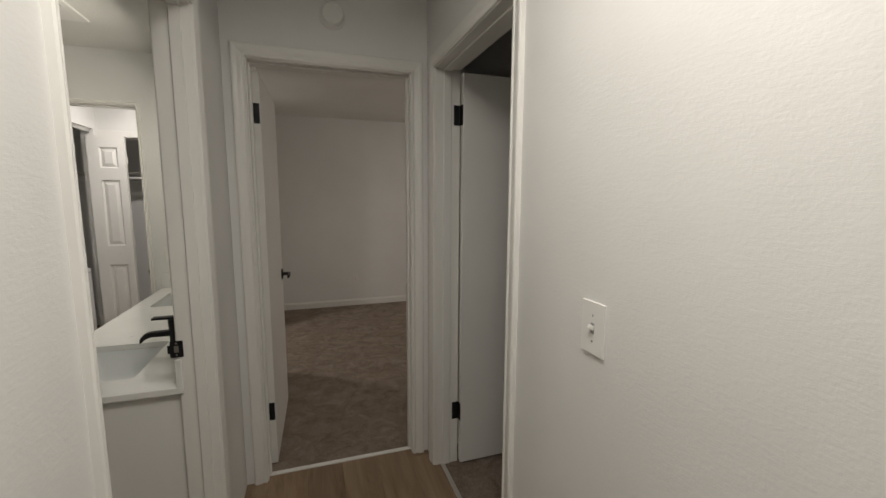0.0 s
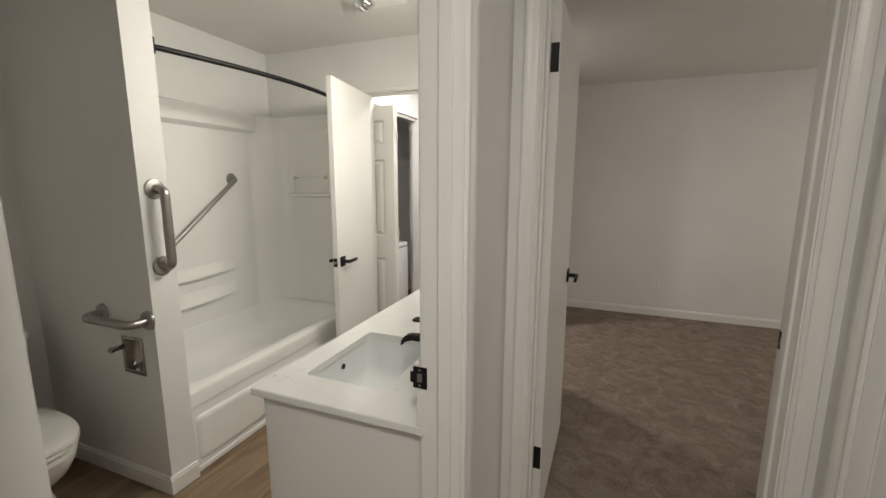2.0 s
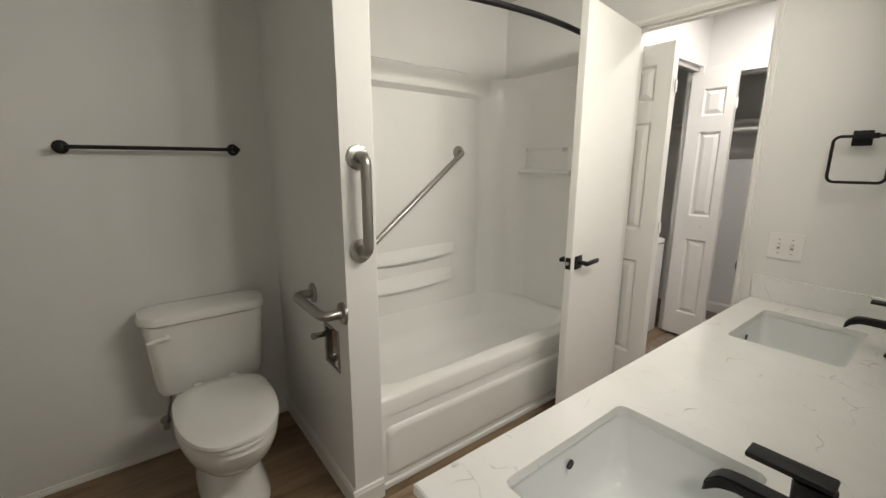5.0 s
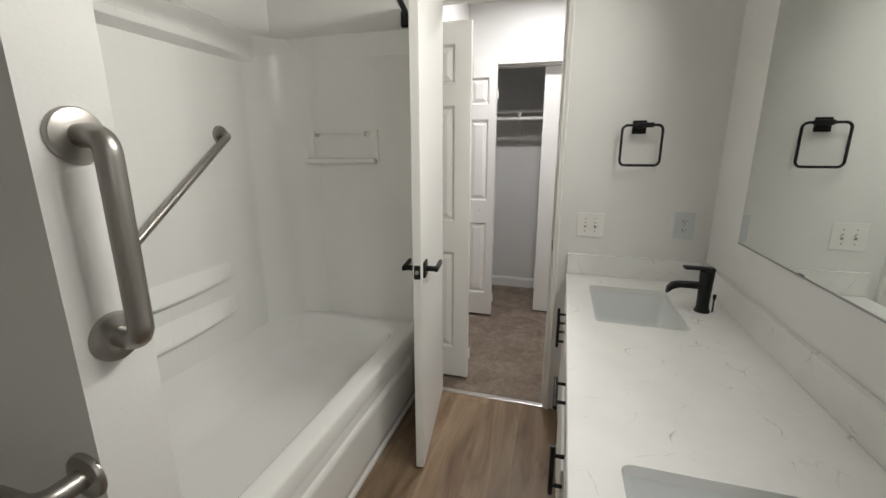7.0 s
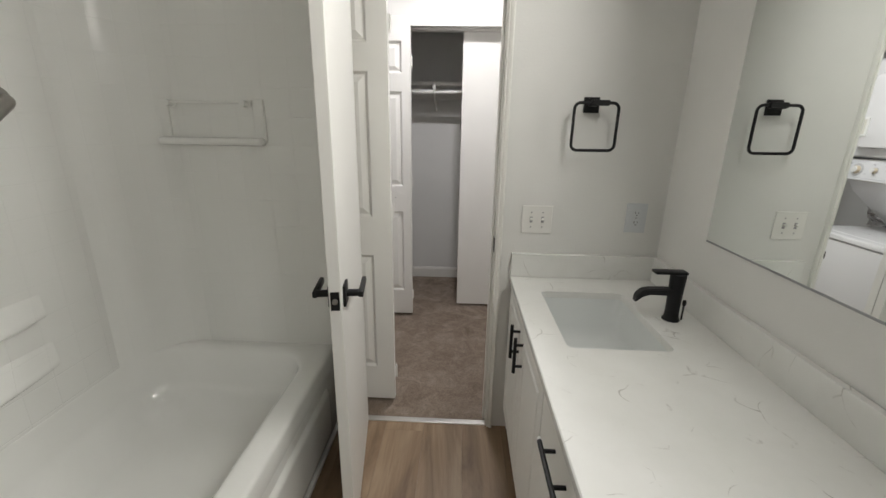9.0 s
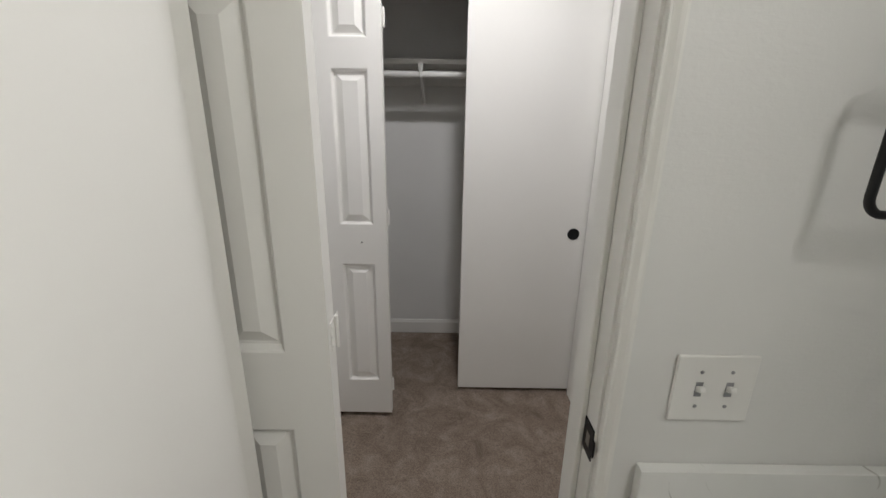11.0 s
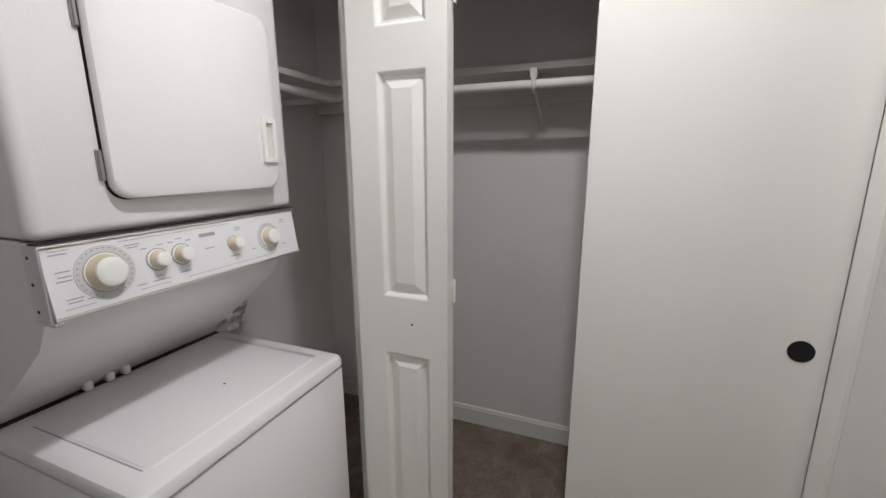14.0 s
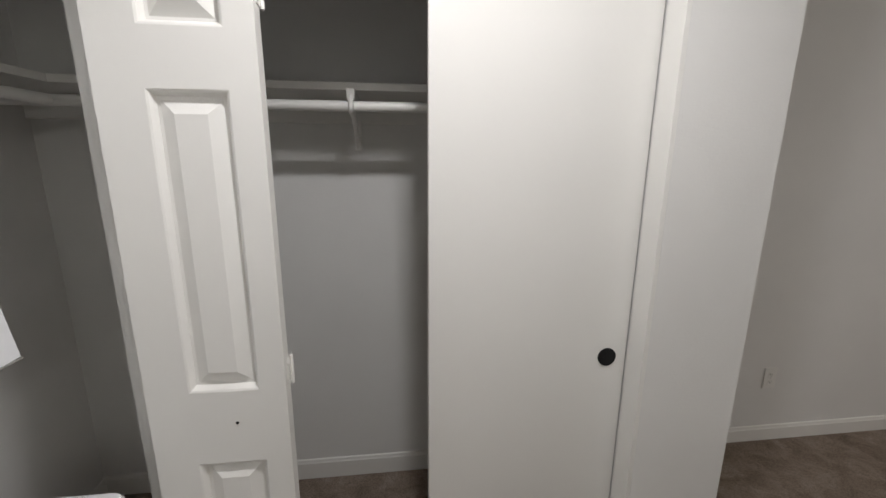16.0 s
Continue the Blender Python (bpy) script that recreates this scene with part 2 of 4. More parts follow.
def round_path(points, radius, steps=6):
    """The points with their corners rounded."""
    pts = [Vector(p) for p in points]
    out = [pts[0]]
    for a, b, c in zip(pts, pts[1:], pts[2:]):
        u, w = (a - b).normalized(), (c - b).normalized()
        half = u.angle(w) / 2
        cut = min(radius / math.tan(half), (a - b).length * 0.49, (c - b).length * 0.49)
        for k in range(steps + 1):
            s = k / steps
            p0, p2 = b + u * cut, b + w * cut
            out.append((1 - s) ** 2 * p0 + 2 * s * (1 - s) * b + s * s * p2)
    return out + [pts[-1]]


def lathe(profile, axis="z", sides=28, at=(0, 0, 0), bm=None):
    """A turned body: rows of (radius, height) along an axis from at."""
    out = bm or bmesh.new()
    turn = {"z": Matrix(), "x": Matrix.Rotation(radians(90), 4, "Y"), "y": Matrix.Rotation(radians(-90), 4, "X")}[axis]
    m = Matrix.Translation(at) @ turn
    rings = []
    for r, h in profile:
        rings.append([out.verts.new(m @ Vector((r * math.cos(a), r * math.sin(a), h))) for a in [2 * math.pi * k / sides for k in range(sides)]])
    faces = []
    for a, b in zip(rings, rings[1:]):
        for k in range(sides):
            faces.append(out.faces.new((a[k], a[(k + 1) % sides], b[(k + 1) % sides], b[k])))
    faces.append(out.faces.new(rings[0][::-1]))
    faces.append(out.faces.new(rings[-1]))
    bmesh.ops.recalc_face_normals(out, faces=out.faces[:])
    return out


def rounded_rect(u0, u1, v0, v1, r, n=6):
    out = []
    for cu, cv, a0 in ((u1 - r, v1 - r, 0), (u0 + r, v1 - r, 90), (u0 + r, v0 + r, 180), (u1 - r, v0 + r, 270)):
        for k in range(n + 1):
            a = radians(a0 + 90 * k / n)
            out.append((cu + r * math.cos(a), cv + r * math.sin(a)))
    return out


def loft(rings, cap_first=True, cap_last=True, bm=None):
    out = bm or bmesh.new()
    vs = [[out.verts.new(p) for p in ring] for ring in rings]
    n = len(vs[0])
    for a, b in zip(vs, vs[1:]):
        for k in range(n):
            out.faces.new((a[k], a[(k + 1) % n], b[(k + 1) % n], b[k]))
    if cap_first:
        out.faces.new(vs[0][::-1])
    if cap_last:
        out.faces.new(vs[-1])
    bmesh.ops.recalc_face_normals(out, faces=out.faces[:])
    return out


def structure(name, bm, mat, label, category, smooth=False):
    return tagged(part(name, bm, mat, None, "", smooth), label, category, "", "structure")


CASING = [(0.0, 0.0), (0.0, 0.009), (0.004, 0.012), (0.010, 0.012), (0.014, 0.009), (0.020, 0.010), (0.034, 0.015), (0.046, 0.017), (0.055, 0.017), (0.060, 0.013), (0.060, 0.0)]


def casing(name, axis, plane, out_dir, u0, u1, head, label, width=1.0, low=1.0):
    """Moulded trim round a door opening in the plane axis = plane; it stands out of the wall along out_dir."""
    bm = bmesh.new()
    rows = []
    for d, h in CASING:
        d *= width
        w = plane + out_dir * h
        ring = [(u0 - d * low, 0.0), (u0 - d * low, head + d), (u1 + d, head + d), (u1 + d, 0.0)]
        rows.append([bm.verts.new((w, u, z) if axis == "x" else (u, w, z)) for u, z in ring])
    for a, b in zip(rows, rows[1:]):
        for k in range(3):
            bm.faces.new((a[k], a[k + 1], b[k + 1], b[k]))
    bm.faces.new([r[0] for r in rows])
    bm.faces.new([r[3] for r in rows])
    bmesh.ops.recalc_face_normals(bm, faces=bm.faces[:])
    return structure(name, bm, TRIM, label, "door trim")


def baseboard(a, b, normal, height=0.085, thick=0.012, label="white painted baseboard along the wall"):
    """A baseboard from a to b (x, y) on a wall that faces along normal."""
    bm = bmesh.new()
    prof = [(0, 0), (thick, 0), (thick, height - 0.018), (thick * 0.75, height - 0.012), (thick * 0.6, height - 0.003), (0.002, height), (0, height)]
    ends = []
    for p in (a, b):
        ends.append([(p[0] + normal[0] * (d + 0.0005), p[1] + normal[1] * (d + 0.0005), z) for d, z in prof])
    loft(ends, bm=bm)
    return structure("baseboard", bm, TRIM, label, "baseboard")


def wall(name, boxes, label="off-white painted wall with roller texture", mat=None):
    for i, b in enumerate(boxes):
        structure(name if i == 0 else f"{name}_{i + 1}", box(*b), mat or WALL, label, "wall")


# ---- plan ----
CEILING = 2.43
WEST = -2.50          # bathroom, laundry and closet wall
EASTB = -0.29         # bathroom face of the wall with the mirror
EAST = -0.19          # its hall and bedroom face
HALL_E = 0.76
BATH_S, BATH_N = 0.93, 3.71
BED_S = 2.37
NORTH = 5.73
CL = 4.995            # face of the closet front
HEAD = 2.065

wall("wall_west", [(WEST - 0.12, WEST, BATH_S - 0.12, NORTH + 0.12, 0, CEILING)])
wall("wall_bath_south", [(WEST, EASTB, BATH_S - 0.12, BATH_S, 0, CEILING)])
# wall between hall and bathroom, with the entry door's opening, and on between bathroom and bedroom
DS, DN = 1.041, 1.858
wall("wall_bath_east", [(EASTB, EAST, -1.2, DS - 0.02, 0, CEILING), (EASTB, EAST, DN + 0.02, 3.83, 0, CEILING), (EASTB, EAST, DS - 0.02, DN + 0.02, HEAD + 0.02, CEILING)])
# bathroom's north wall, with the narrow door's opening
NW, NE = -1.577, -0.962
wall("wall_bath_north", [(WEST, NW - 0.02, BATH_N, 3.83, 0, CEILING), (NE + 0.02, EASTB, BATH_N, 3.83, 0, CEILING), (NW - 0.02, NE + 0.02, BATH_N, 3.83, HEAD + 0.02, CEILING)])
# partition between toilet and tub
bm = box(WEST, -1.864, 2.066, 2.19, 0, CEILING)
for b in ((-1.744, -1.645, 2.066, 2.19, 0, CEILING), (-1.864, -1.744, 2.066, 2.19, 0, 0.572), (-1.864, -1.744, 2.066, 2.19, 0.722, CEILING), (-1.864, -1.744, 2.126, 2.19, 0.572, 0.722)):
    box(*b, bm=bm)
structure("wall_partition", bm, WALL, "off-white painted partition wall with a recessed niche", "wall")
# hall's east wall with a doorway
RS, RN = 1.425, 2.225
wall("wall_hall_east", [(HALL_E, 0.885, -1.2, RS - 0.02, 0, CEILING), (HALL_E, 0.885, RN + 0.02, BED_S, 0, CEILING), (HALL_E, 0.885, RS - 0.02, RN + 0.02, HEAD + 0.02, CEILING)])
# wall between hall and bedroom, with the bedroom door's opening
BW, BE = -0.088, 0.668
wall("wall_bedroom_south", [(EAST, BW - 0.02, BED_S, 2.49, 0, CEILING), (BE + 0.02, 3.4, BED_S, 2.49, 0, CEILING), (BW - 0.02, BE + 0.02, BED_S, 2.49, HEAD + 0.02, CEILING)])
wall("wall_north", [(WEST, 3.4, NORTH, NORTH + 0.12, 0, CEILING)])
wall("wall_bedroom_east", [(3.4, 3.52, -1.2, NORTH + 0.12, 0, CEILING)])
wall("wall_hall_south", [(EASTB, 3.4, -1.32, -1.2, 0, CEILING)])
# closet front: pier at its east end, header, and the post between laundry and closet
CLW, CLE = -1.70, -0.512
wall("wall_closet_front", [(CLE, -0.215, CL, 5.11, 0, CEILING), (CLW, CLE, CL, 5.11, 2.004, CEILING), (-1.80, CLW, 4.93, 5.11, 0, CEILING)])
wall("wall_closet_east", [(-0.315, -0.215, 5.11, NORTH, 0, CEILING)])
LS, LN = 3.93, 4.93
wall("wall_laundry_front", [(-1.80, -1.70, 3.83, LS - 0.0, 0, CEILING), (-1.80, -1.70, LS, LN, 2.06, CEILING)])

structure("ceiling", box(WEST - 0.12, 3.52, -1.32, NORTH + 0.12, CEILING, CEILING + 0.1), CEIL, "off-white textured ceiling", "ceiling")

# floors: one slab below, carpet and planks on it
structure("subfloor", box(WEST - 0.12, 3.52, -1.32, NORTH + 0.12, -0.15, -0.022), DARK, "plain slab below the floor finish", "floor")


def carpet_sheet(name, x0, x1, y0, y1, label):
    bm = bmesh.new()
    bmesh.ops.create_grid(bm, x_segments=max(2, int((x1 - x0) / 0.02)), y_segments=max(2, int((y1 - y0) / 0.02)), size=0.5)
    for v in bm.verts:
        x, y = x0 + (v.co.x + 0.5) * (x1 - x0), y0 + (v.co.y + 0.5) * (y1 - y0)
        v.co = (x, y, -0.002 + 0.004 * noise.noise(Vector((x * 9, y * 9, 0))) + 0.002 * noise.noise(Vector((x * 40, y * 40, 3))))
    return structure(name, bm, CARPET, label, "carpet", True)


carpet_sheet("floor_carpet_bedroom", EAST, 3.4, BED_S + 0.055, NORTH, "taupe cut-pile carpet with mottled nap in the bedroom")
carpet_sheet("floor_carpet_dressing", -1.705, EAST, 3.725, NORTH, "taupe cut-pile carpet with mottled nap in the dressing area")
carpet_sheet("floor_carpet_side_room", 0.80, 3.4, -1.2, BED_S, "taupe cut-pile carpet of the side room")
carpet_sheet("floor_carpet_closet", WEST, -1.705, 4.93, NORTH, "taupe cut-pile carpet in the closet")

# ---- door frames ----


def jamb(name, axis, plane0, plane1, u0, u1, head, stop, label):
    """Lining of an opening through a wall, with a door stop."""
    bm = bmesh.new()
    for a, b, z0, z1 in ((u0 - 0.02, u0, 0, head), (u1, u1 + 0.02, 0, head), (u0 - 0.02, u1 + 0.02, head, head + 0.02)):
        e = 0.0015
        if axis == "x":
            box(plane0 - e, plane1 + e, a, b, z0, z1, bm=bm)
        else:
            box(a, b, plane0 - e, plane1 + e, z0, z1, bm=bm)
    if stop:
        s0, s1 = stop
        for a, b, z0, z1 in ((u0, u0 + 0.01, 0, head - 0.01), (u1 - 0.01, u1, 0, head - 0.01), (u0, u1, head - 0.01, head)):
            if axis == "x":
                box(s0, s1, a, b, z0, z1, 0.002, 1, bm=bm)
            else:
                box(a, b, s0, s1, z0, z1, 0.002, 1, bm=bm)
    return structure(name, bm, TRIM, label, "door frame")


jamb("door_frame_1", "x", EASTB, EAST, DS, DN, HEAD, (EASTB + 0.04, EASTB + 0.075), "white painted frame of the bathroom entry")
jamb("door_frame_2", "y", BATH_N, 3.83, NW, NE, HEAD, (BATH_N + 0.04, BATH_N + 0.075), "white painted frame of the narrow bathroom door")
jamb("door_frame_3", "y", BED_S, 2.49, BW, BE, HEAD, (2.41, 2.448), "white painted frame of the bedroom door")
jamb("door_frame_4", "x", HALL_E, 0.885, RS, RN, HEAD, (0.80, 0.84), "white painted frame of the side-room door")
casing("trim_1", "x", EAST, 1, DS - 0.005, DN + 0.005, HEAD + 0.005, "moulded white casing round the bathroom entry", 1.0, 0.4)
casing("trim_2", "x", EASTB, -1, DS - 0.002, DN + 0.002, HEAD + 0.002, "slim white casing inside the bathroom entry", 0.2)
casing("trim_3", "y", BED_S, -1, BW - 0.005, BE + 0.005, HEAD + 0.005, "moulded white casing round the bedroom door")
casing("trim_4", "x", HALL_E, -1, RS - 0.005, RN + 0.005, HEAD + 0.005, "moulded white casing round the side-room door")
casing("trim_5", "y", BATH_N, -1, NW - 0.005, NE + 0.005, HEAD + 0.005, "slim white casing round the narrow bathroom door", 0.4)
casing("trim_6", "y", 3.83, 1, NW - 0.005, NE + 0.005, HEAD + 0.005, "moulded white casing round the narrow door on the dressing side")
structure("trim_7", box(CLW, CLE, CL - 0.014, CL - 0.0005, 2.0, 2.06, 0.002), TRIM, "flat white board over the closet opening", "door trim")

# baseboards
for a, b, n in (
    ((WEST, 2.066), (-1.645, 2.066), (0, -1)), ((-1.645, 2.054), (-1.645, 2.19), (1, 0)),
    ((WEST, BATH_S), (EASTB, BATH_S), (0, 1)),
    ((EAST, NORTH), (3.4, NORTH), (0, -1)), ((EAST, 2.49), (EAST, 3.83), (1, 0)), ((-0.215, CL - 0.012), (-0.215, NORTH), (1, 0)),
    ((CLE + 0.002, CL), (-0.203, CL), (0, -1)), ((WEST, 4.9), (WEST, NORTH), (1, 0)), ((-0.315, 5.11), (-0.315, NORTH), (-1, 0)),
    ((3.4, 2.49), (3.4, NORTH), (-1, 0)), ((BE + 0.09, 2.49), (3.4, 2.49), (0, 1)),
    ((EAST, -1.2), (EAST, DS - 0.03), (1, 0)), ((HALL_E, -1.2), (HALL_E, RS - 0.07), (-1, 0)),
    ((NE + 0.07, 3.83), (EAST, 3.83), (0, 1)),
):
    baseboard(a, b, n)
baseboard((WEST, NORTH), (-0.315, NORTH), (0, -1), 0.098)
baseboard((WEST, BATH_S), (WEST, 2.066), (1, 0), 0.030, 0.008, "low white strip along the wall behind the toilet")

# ---- doors ----


def lever(parent, x, y, z, side, point):
    """A lever handle on the face y of a leaf that runs along x; side: -1 or 1 along y; point: -1 or 1 along x."""
    bm = box(x - 0.032, x + 0.032, min(y, y + side * 0.008), max(y, y + side * 0.008), z - 0.032, z + 0.032, 0.002)
    tube([(x, y + side * 0.006, z), (x, y + side * 0.05, z)], 0.011, 14, bm=bm)
    a, b = sorted((x - point * 0.012, x + point * 0.115))
    c, d = sorted((y + side * 0.042, y + side * 0.056))
    box(a, b, c, d, z - 0.011, z + 0.009, 0.003, bm=bm)
    return part("handle", bm, BLACK, parent, "matte black square-rose lever handle", True)


def slab_door(name, at, rz, width, label, latch=0.93, thick=0.035, hinges=(0.30, 1.85), hinge_side=1, levers=True):
    """A flat leaf, hinged at its origin, running along its own +x, its thickness towards -y."""
    d = thing(name, at, label, "door", "", rz)
    part("leaf", box(0.003, width, -thick, 0, 0.012, 2.047, 0.0025), DOORP, d, "")
    if levers:
        lever(d, width - 0.062, 0, latch, 1, -1)
        lever(d, width - 0.062, -thick, latch, -1, -1)
        bm = box(width - 0.0005, width + 0.0015, -thick / 2 - 0.0125, -thick / 2 + 0.0125, latch - 0.028, latch + 0.028)
        lp_ = part("latch_plate", bm, BLACK, d, "black latch plate in the door edge")
        part("latch_bolt", lathe([(0.008, 0.001), (0.008, 0.008), (0.005, 0.010)], "x", 14, (width, -thick / 2, latch)), STEEL, lp_, "bright metal latch bolt", True)
    for z in hinges:
        bm = box(0.0, 0.003, -thick + 0.004, -0.002, z - 0.048, z + 0.048)
        if hinge_side > 0:
            box(-0.034, 0.0, -0.0005, 0.0014, z - 0.048, z + 0.048, bm=bm)
        tube([(-0.003, 0.004 if hinge_side > 0 else -thick - 0.004, z - 0.046), (-0.003, 0.004 if hinge_side > 0 else -thick - 0.004, z + 0.046)], 0.006, 10, bm=bm)
        part("hinge", bm, BLACK, d, "matte black butt hinge", True)
    return d


def fixed(name, bm, mat, label, category, smooth=False):
    return tagged(part(name, bm, mat, None, "", smooth), label, category)


# bathroom entry leaf, folded back along the south side
slab_door("bathroom_entry_door", (-0.288, 1.077, 0), 182.5, 0.80, "white flat door standing wide open along the wall", hinge_side=-1, hinges=())
# narrow leaf towards the dressing area, open against the tub
slab_door("narrow_bathroom_door", (-1.527, 3.707, 0), -81.5, 0.612, "white flat narrow door standing open beside the tub", latch=0.905, hinge_side=-1)
# bedroom leaf, open into the bedroom
slab_door("bedroom_door", (BW + 0.002, 2.492, 0), 88.5, 0.755, "white flat bedroom door standing open inwards", hinge_side=1, hinges=(0.31, 1.85))
# side-room leaf, open
slab_door("side_room_door", (0.888, RN - 0.002, 0), 0.6, 0.80, "white flat door standing open into the side room", hinge_side=1, hinges=(0.30, 1.85))


def strike(at, axis, label):
    x, y, z = at
    bm = bmesh.new()
    if axis == "y":
        box(x - 0.022, x + 0.018, y - 0.002, y, z - 0.03, z + 0.03, 0.0008, 1, bm)
        box(x - 0.030, x - 0.021, y - 0.003, y - 0.0, z - 0.015, z + 0.015, 0.001, 1, bm)
    else:
        box(x - 0.002, x, y - 0.022, y + 0.018, z - 0.03, z + 0.03, 0.0008, 1, bm)
        box(x - 0.003, x, y - 0.030, y - 0.021, z - 0.015, z + 0.015, 0.001, 1, bm)
    p = fixed("strike_plate", bm, BLACK, label, "strike plate")
    c = bmesh.new()
    if axis == "y":
        box(x - 0.010, x + 0.004, y - 0.0026, y - 0.0021, z - 0.012, z + 0.012, bm=c)
        for dz in (-0.021, 0.021):
            lathe([(0.0035, 0), (0.0035, 0.0008)], "y", 10, (x - 0.003, y - 0.0029, z + dz), c)
    else:
        box(x - 0.0026, x - 0.0021, y - 0.010, y + 0.004, z - 0.012, z + 0.012, bm=c)
    part("latch_hole", c, STEEL, p)
    return p


strike((EASTB - 0.010, DN, 0.917), "y", "black strike plate on the bathroom entry frame")
strike((NE, BATH_N + 0.022, 0.905), "x", "black strike plate on the narrow door frame")
strike((BE, 2.469, 0.93), "x", "black strike plate on the bedroom door frame")

# thresholds
fixed("threshold_strip", box(NW, NE, 3.708, 3.740, -0.006, 0.006, 0.003), BRASSY, "thin metal strip between planks and carpet", "threshold")
fixed("threshold_strip", box(BW, BE, 2.405, 2.432, -0.006, 0.006, 0.003), TRIM, "thin pale strip at the bedroom threshold", "threshold")
fixed("threshold_strip", box(0.79, 0.812, RS, RN, -0.006, 0.005, 0.002), BRASSY, "thin metal strip at the side-room threshold", "threshold")

# ---- bifold doors ----
ROWS_Z = ((0.205, 0.802), (0.979, 1.596), (1.703, 1.895))


def raised_panel(u0, u1, z0, z1, y, out):
    """A moulded raised panel that fills an opening of a leaf; y: the leaf's face, out: -1 or 1."""
    def ring(inset, depth):
        yy = y - out * depth
        return [(u0 + inset, yy, z0 + inset), (u1 - inset, yy, z0 + inset), (u1 - inset, yy, z1 - inset), (u0 + inset, yy, z1 - inset)]
    return loft([ring(0, 0), ring(0.004, 0.002), ring(0.007, 0.007), ring(0.011, 0.015), ring(0.017, 0.0155), ring(0.043, 0.003), ring(0.0435, 0.0028)], False, True)


def leaf_mesh(w, left, right, z0, z1, thick):
    """A leaf along +x with openings for its panels through the face at y = 0 (towards -y) and at y = thick."""
    bm = bmesh.new()
    cuts = [z0] + [v for r in ROWS_Z for v in r] + [z1]
    for face in (0, thick):
        def quad(a, b, c, d):
            bm.faces.new([bm.verts.new((u, face, z)) for u, z in ((a, c), (b, c), (b, d), (a, d))])
        quad(0, left, z0, z1)
        quad(w - right, w, z0, z1)
        for i in range(0, len(cuts), 2):
            quad(left, w - right, cuts[i], cuts[i + 1])
    for u in (0, w):
        bm.faces.new([bm.verts.new((u, yy, z)) for yy, z in ((0, z0), (thick, z0), (thick, z1), (0, z1))])
    for z in (z0, z1):
        bm.faces.new([bm.verts.new((u, yy, z)) for u, yy in ((0, 0), (w, 0), (w, thick), (0, thick))])
    bmesh.ops.remove_doubles(bm, verts=bm.verts[:], dist=0.0005)
    bmesh.ops.recalc_face_normals(bm, faces=bm.faces[:])
    return bm


def bifold(name, x0, y0, w, left, right, label, gap=0.006, skew=0.6, hole=True):
    d = thing(name, (x0, y0, 0), label, "folding door")
    t = 0.034
    for i in range(2):
        lf = part("leaf", leaf_mesh(w, left, right, 0.02, 2.0, t), DOORP, d)
        lf.matrix_basis = pose(0.0 if i == 0 else -0.012, i * (t + gap), 0, 0, 0, skew if i else -skew * 0.5)
        for z0, z1 in ROWS_Z:
            for face, out in ((0, -1), (t, 1)):
                part("panel", raised_panel(left, w - right, z0, z1, face, out), DOORP, lf)
    for z in (0.16, 1.005, 1.78):
        bm = box(w + 0.0003, w + 0.0018, 0.014, t + gap + 0.020, z - 0.030, z + 0.030)
        tube([(w + 0.005, t + gap / 2, z - 0.034), (w + 0.005, t + gap / 2, z + 0.034)], 0.0042, 10, bm=bm)
        for dz in (-0.02, 0, 0.02):
            lathe([(0.0036, 0), (0.0026, 0.0015)], "x", 8, (w + 0.0025, 0.018, z + dz), bm)
        part("hinge", bm, TRIM, d, "painted-over folding door hinge", True)
    if hole:
        part("screw_hole", lathe([(0.0034, 0), (0.0034, 0.0022)], "y", 10, (w * 0.62, -0.0024, 0.901)), DARK, d, "small dark hole left by a knob")
    return d


bifold("folding_door", -1.742, 4.872, 0.290, 0.088, 0.056, "white six-panel folding door folded open beside the closet")
bifold("folding_door", -1.712, 3.857, 0.290, 0.086, 0.084, "white six-panel folding door folded open beside the laundry", 0.015, 0.2, False)
fixed("folding_door_track", box(-1.765, -1.725, LS, LN, 2.03, 2.06), BRASSY, "metal track above the laundry opening", "door track")

# sliding closet leaf with its recessed pull
sd = thing("sliding_closet_door", (-1.119, 5.086, 0), "white flat sliding closet door with a black pull", "door")
part("leaf", box(0, 0.600, 0, 0.032, 0.016, 2.03, 0.002), DOORP, sd)
part("finger_pull", lathe([(0.0285, 0.0), (0.0285, 0.003), (0.0265, 0.003), (0.024, 0.001), (0.0, 0.0012)], "y", 32, (0.539, -0.003, 0.893)), BLACK, sd, "round black recessed pull", True)
fixed("closet_track", box(CLW, CLE, 5.04, 5.10, 1.988, 2.003, 0.001), TRIM, "white sliding door track under the closet header", "door track")
structure("closet_jamb_trim", box(CLE - 0.014, CLE - 0.0005, CL - 0.001, 5.068, 0, 2.0, 0.001), TRIM, "white painted lining of the closet opening", "door frame")

# ---- closet ----
ck = thing("closet_shelf", (-1.5, 5.58, 1.69), "white closet shelf with hanging rod along the back wall", "shelf")
def cpart(name, bm, mat=TRIM, label="", smooth=False):
    o = part(name, bm, mat, ck, label, smooth)
    o.matrix_basis = Matrix.Translation((1.5, -5.58, -1.69))
    return o
cpart("board", box(WEST, -0.316, 5.452, NORTH, 1.687, 1.711, 0.002))
cpart("cleat", box(WEST, -0.316, 5.712, NORTH - 0.0005, 1.602, 1.687, 0.002))
cpart("hanging_rod", tube([(WEST, 5.452, 1.637), (-0.316, 5.452, 1.637)], 0.017, 18), TRIM, "white painted hanging rod", True)
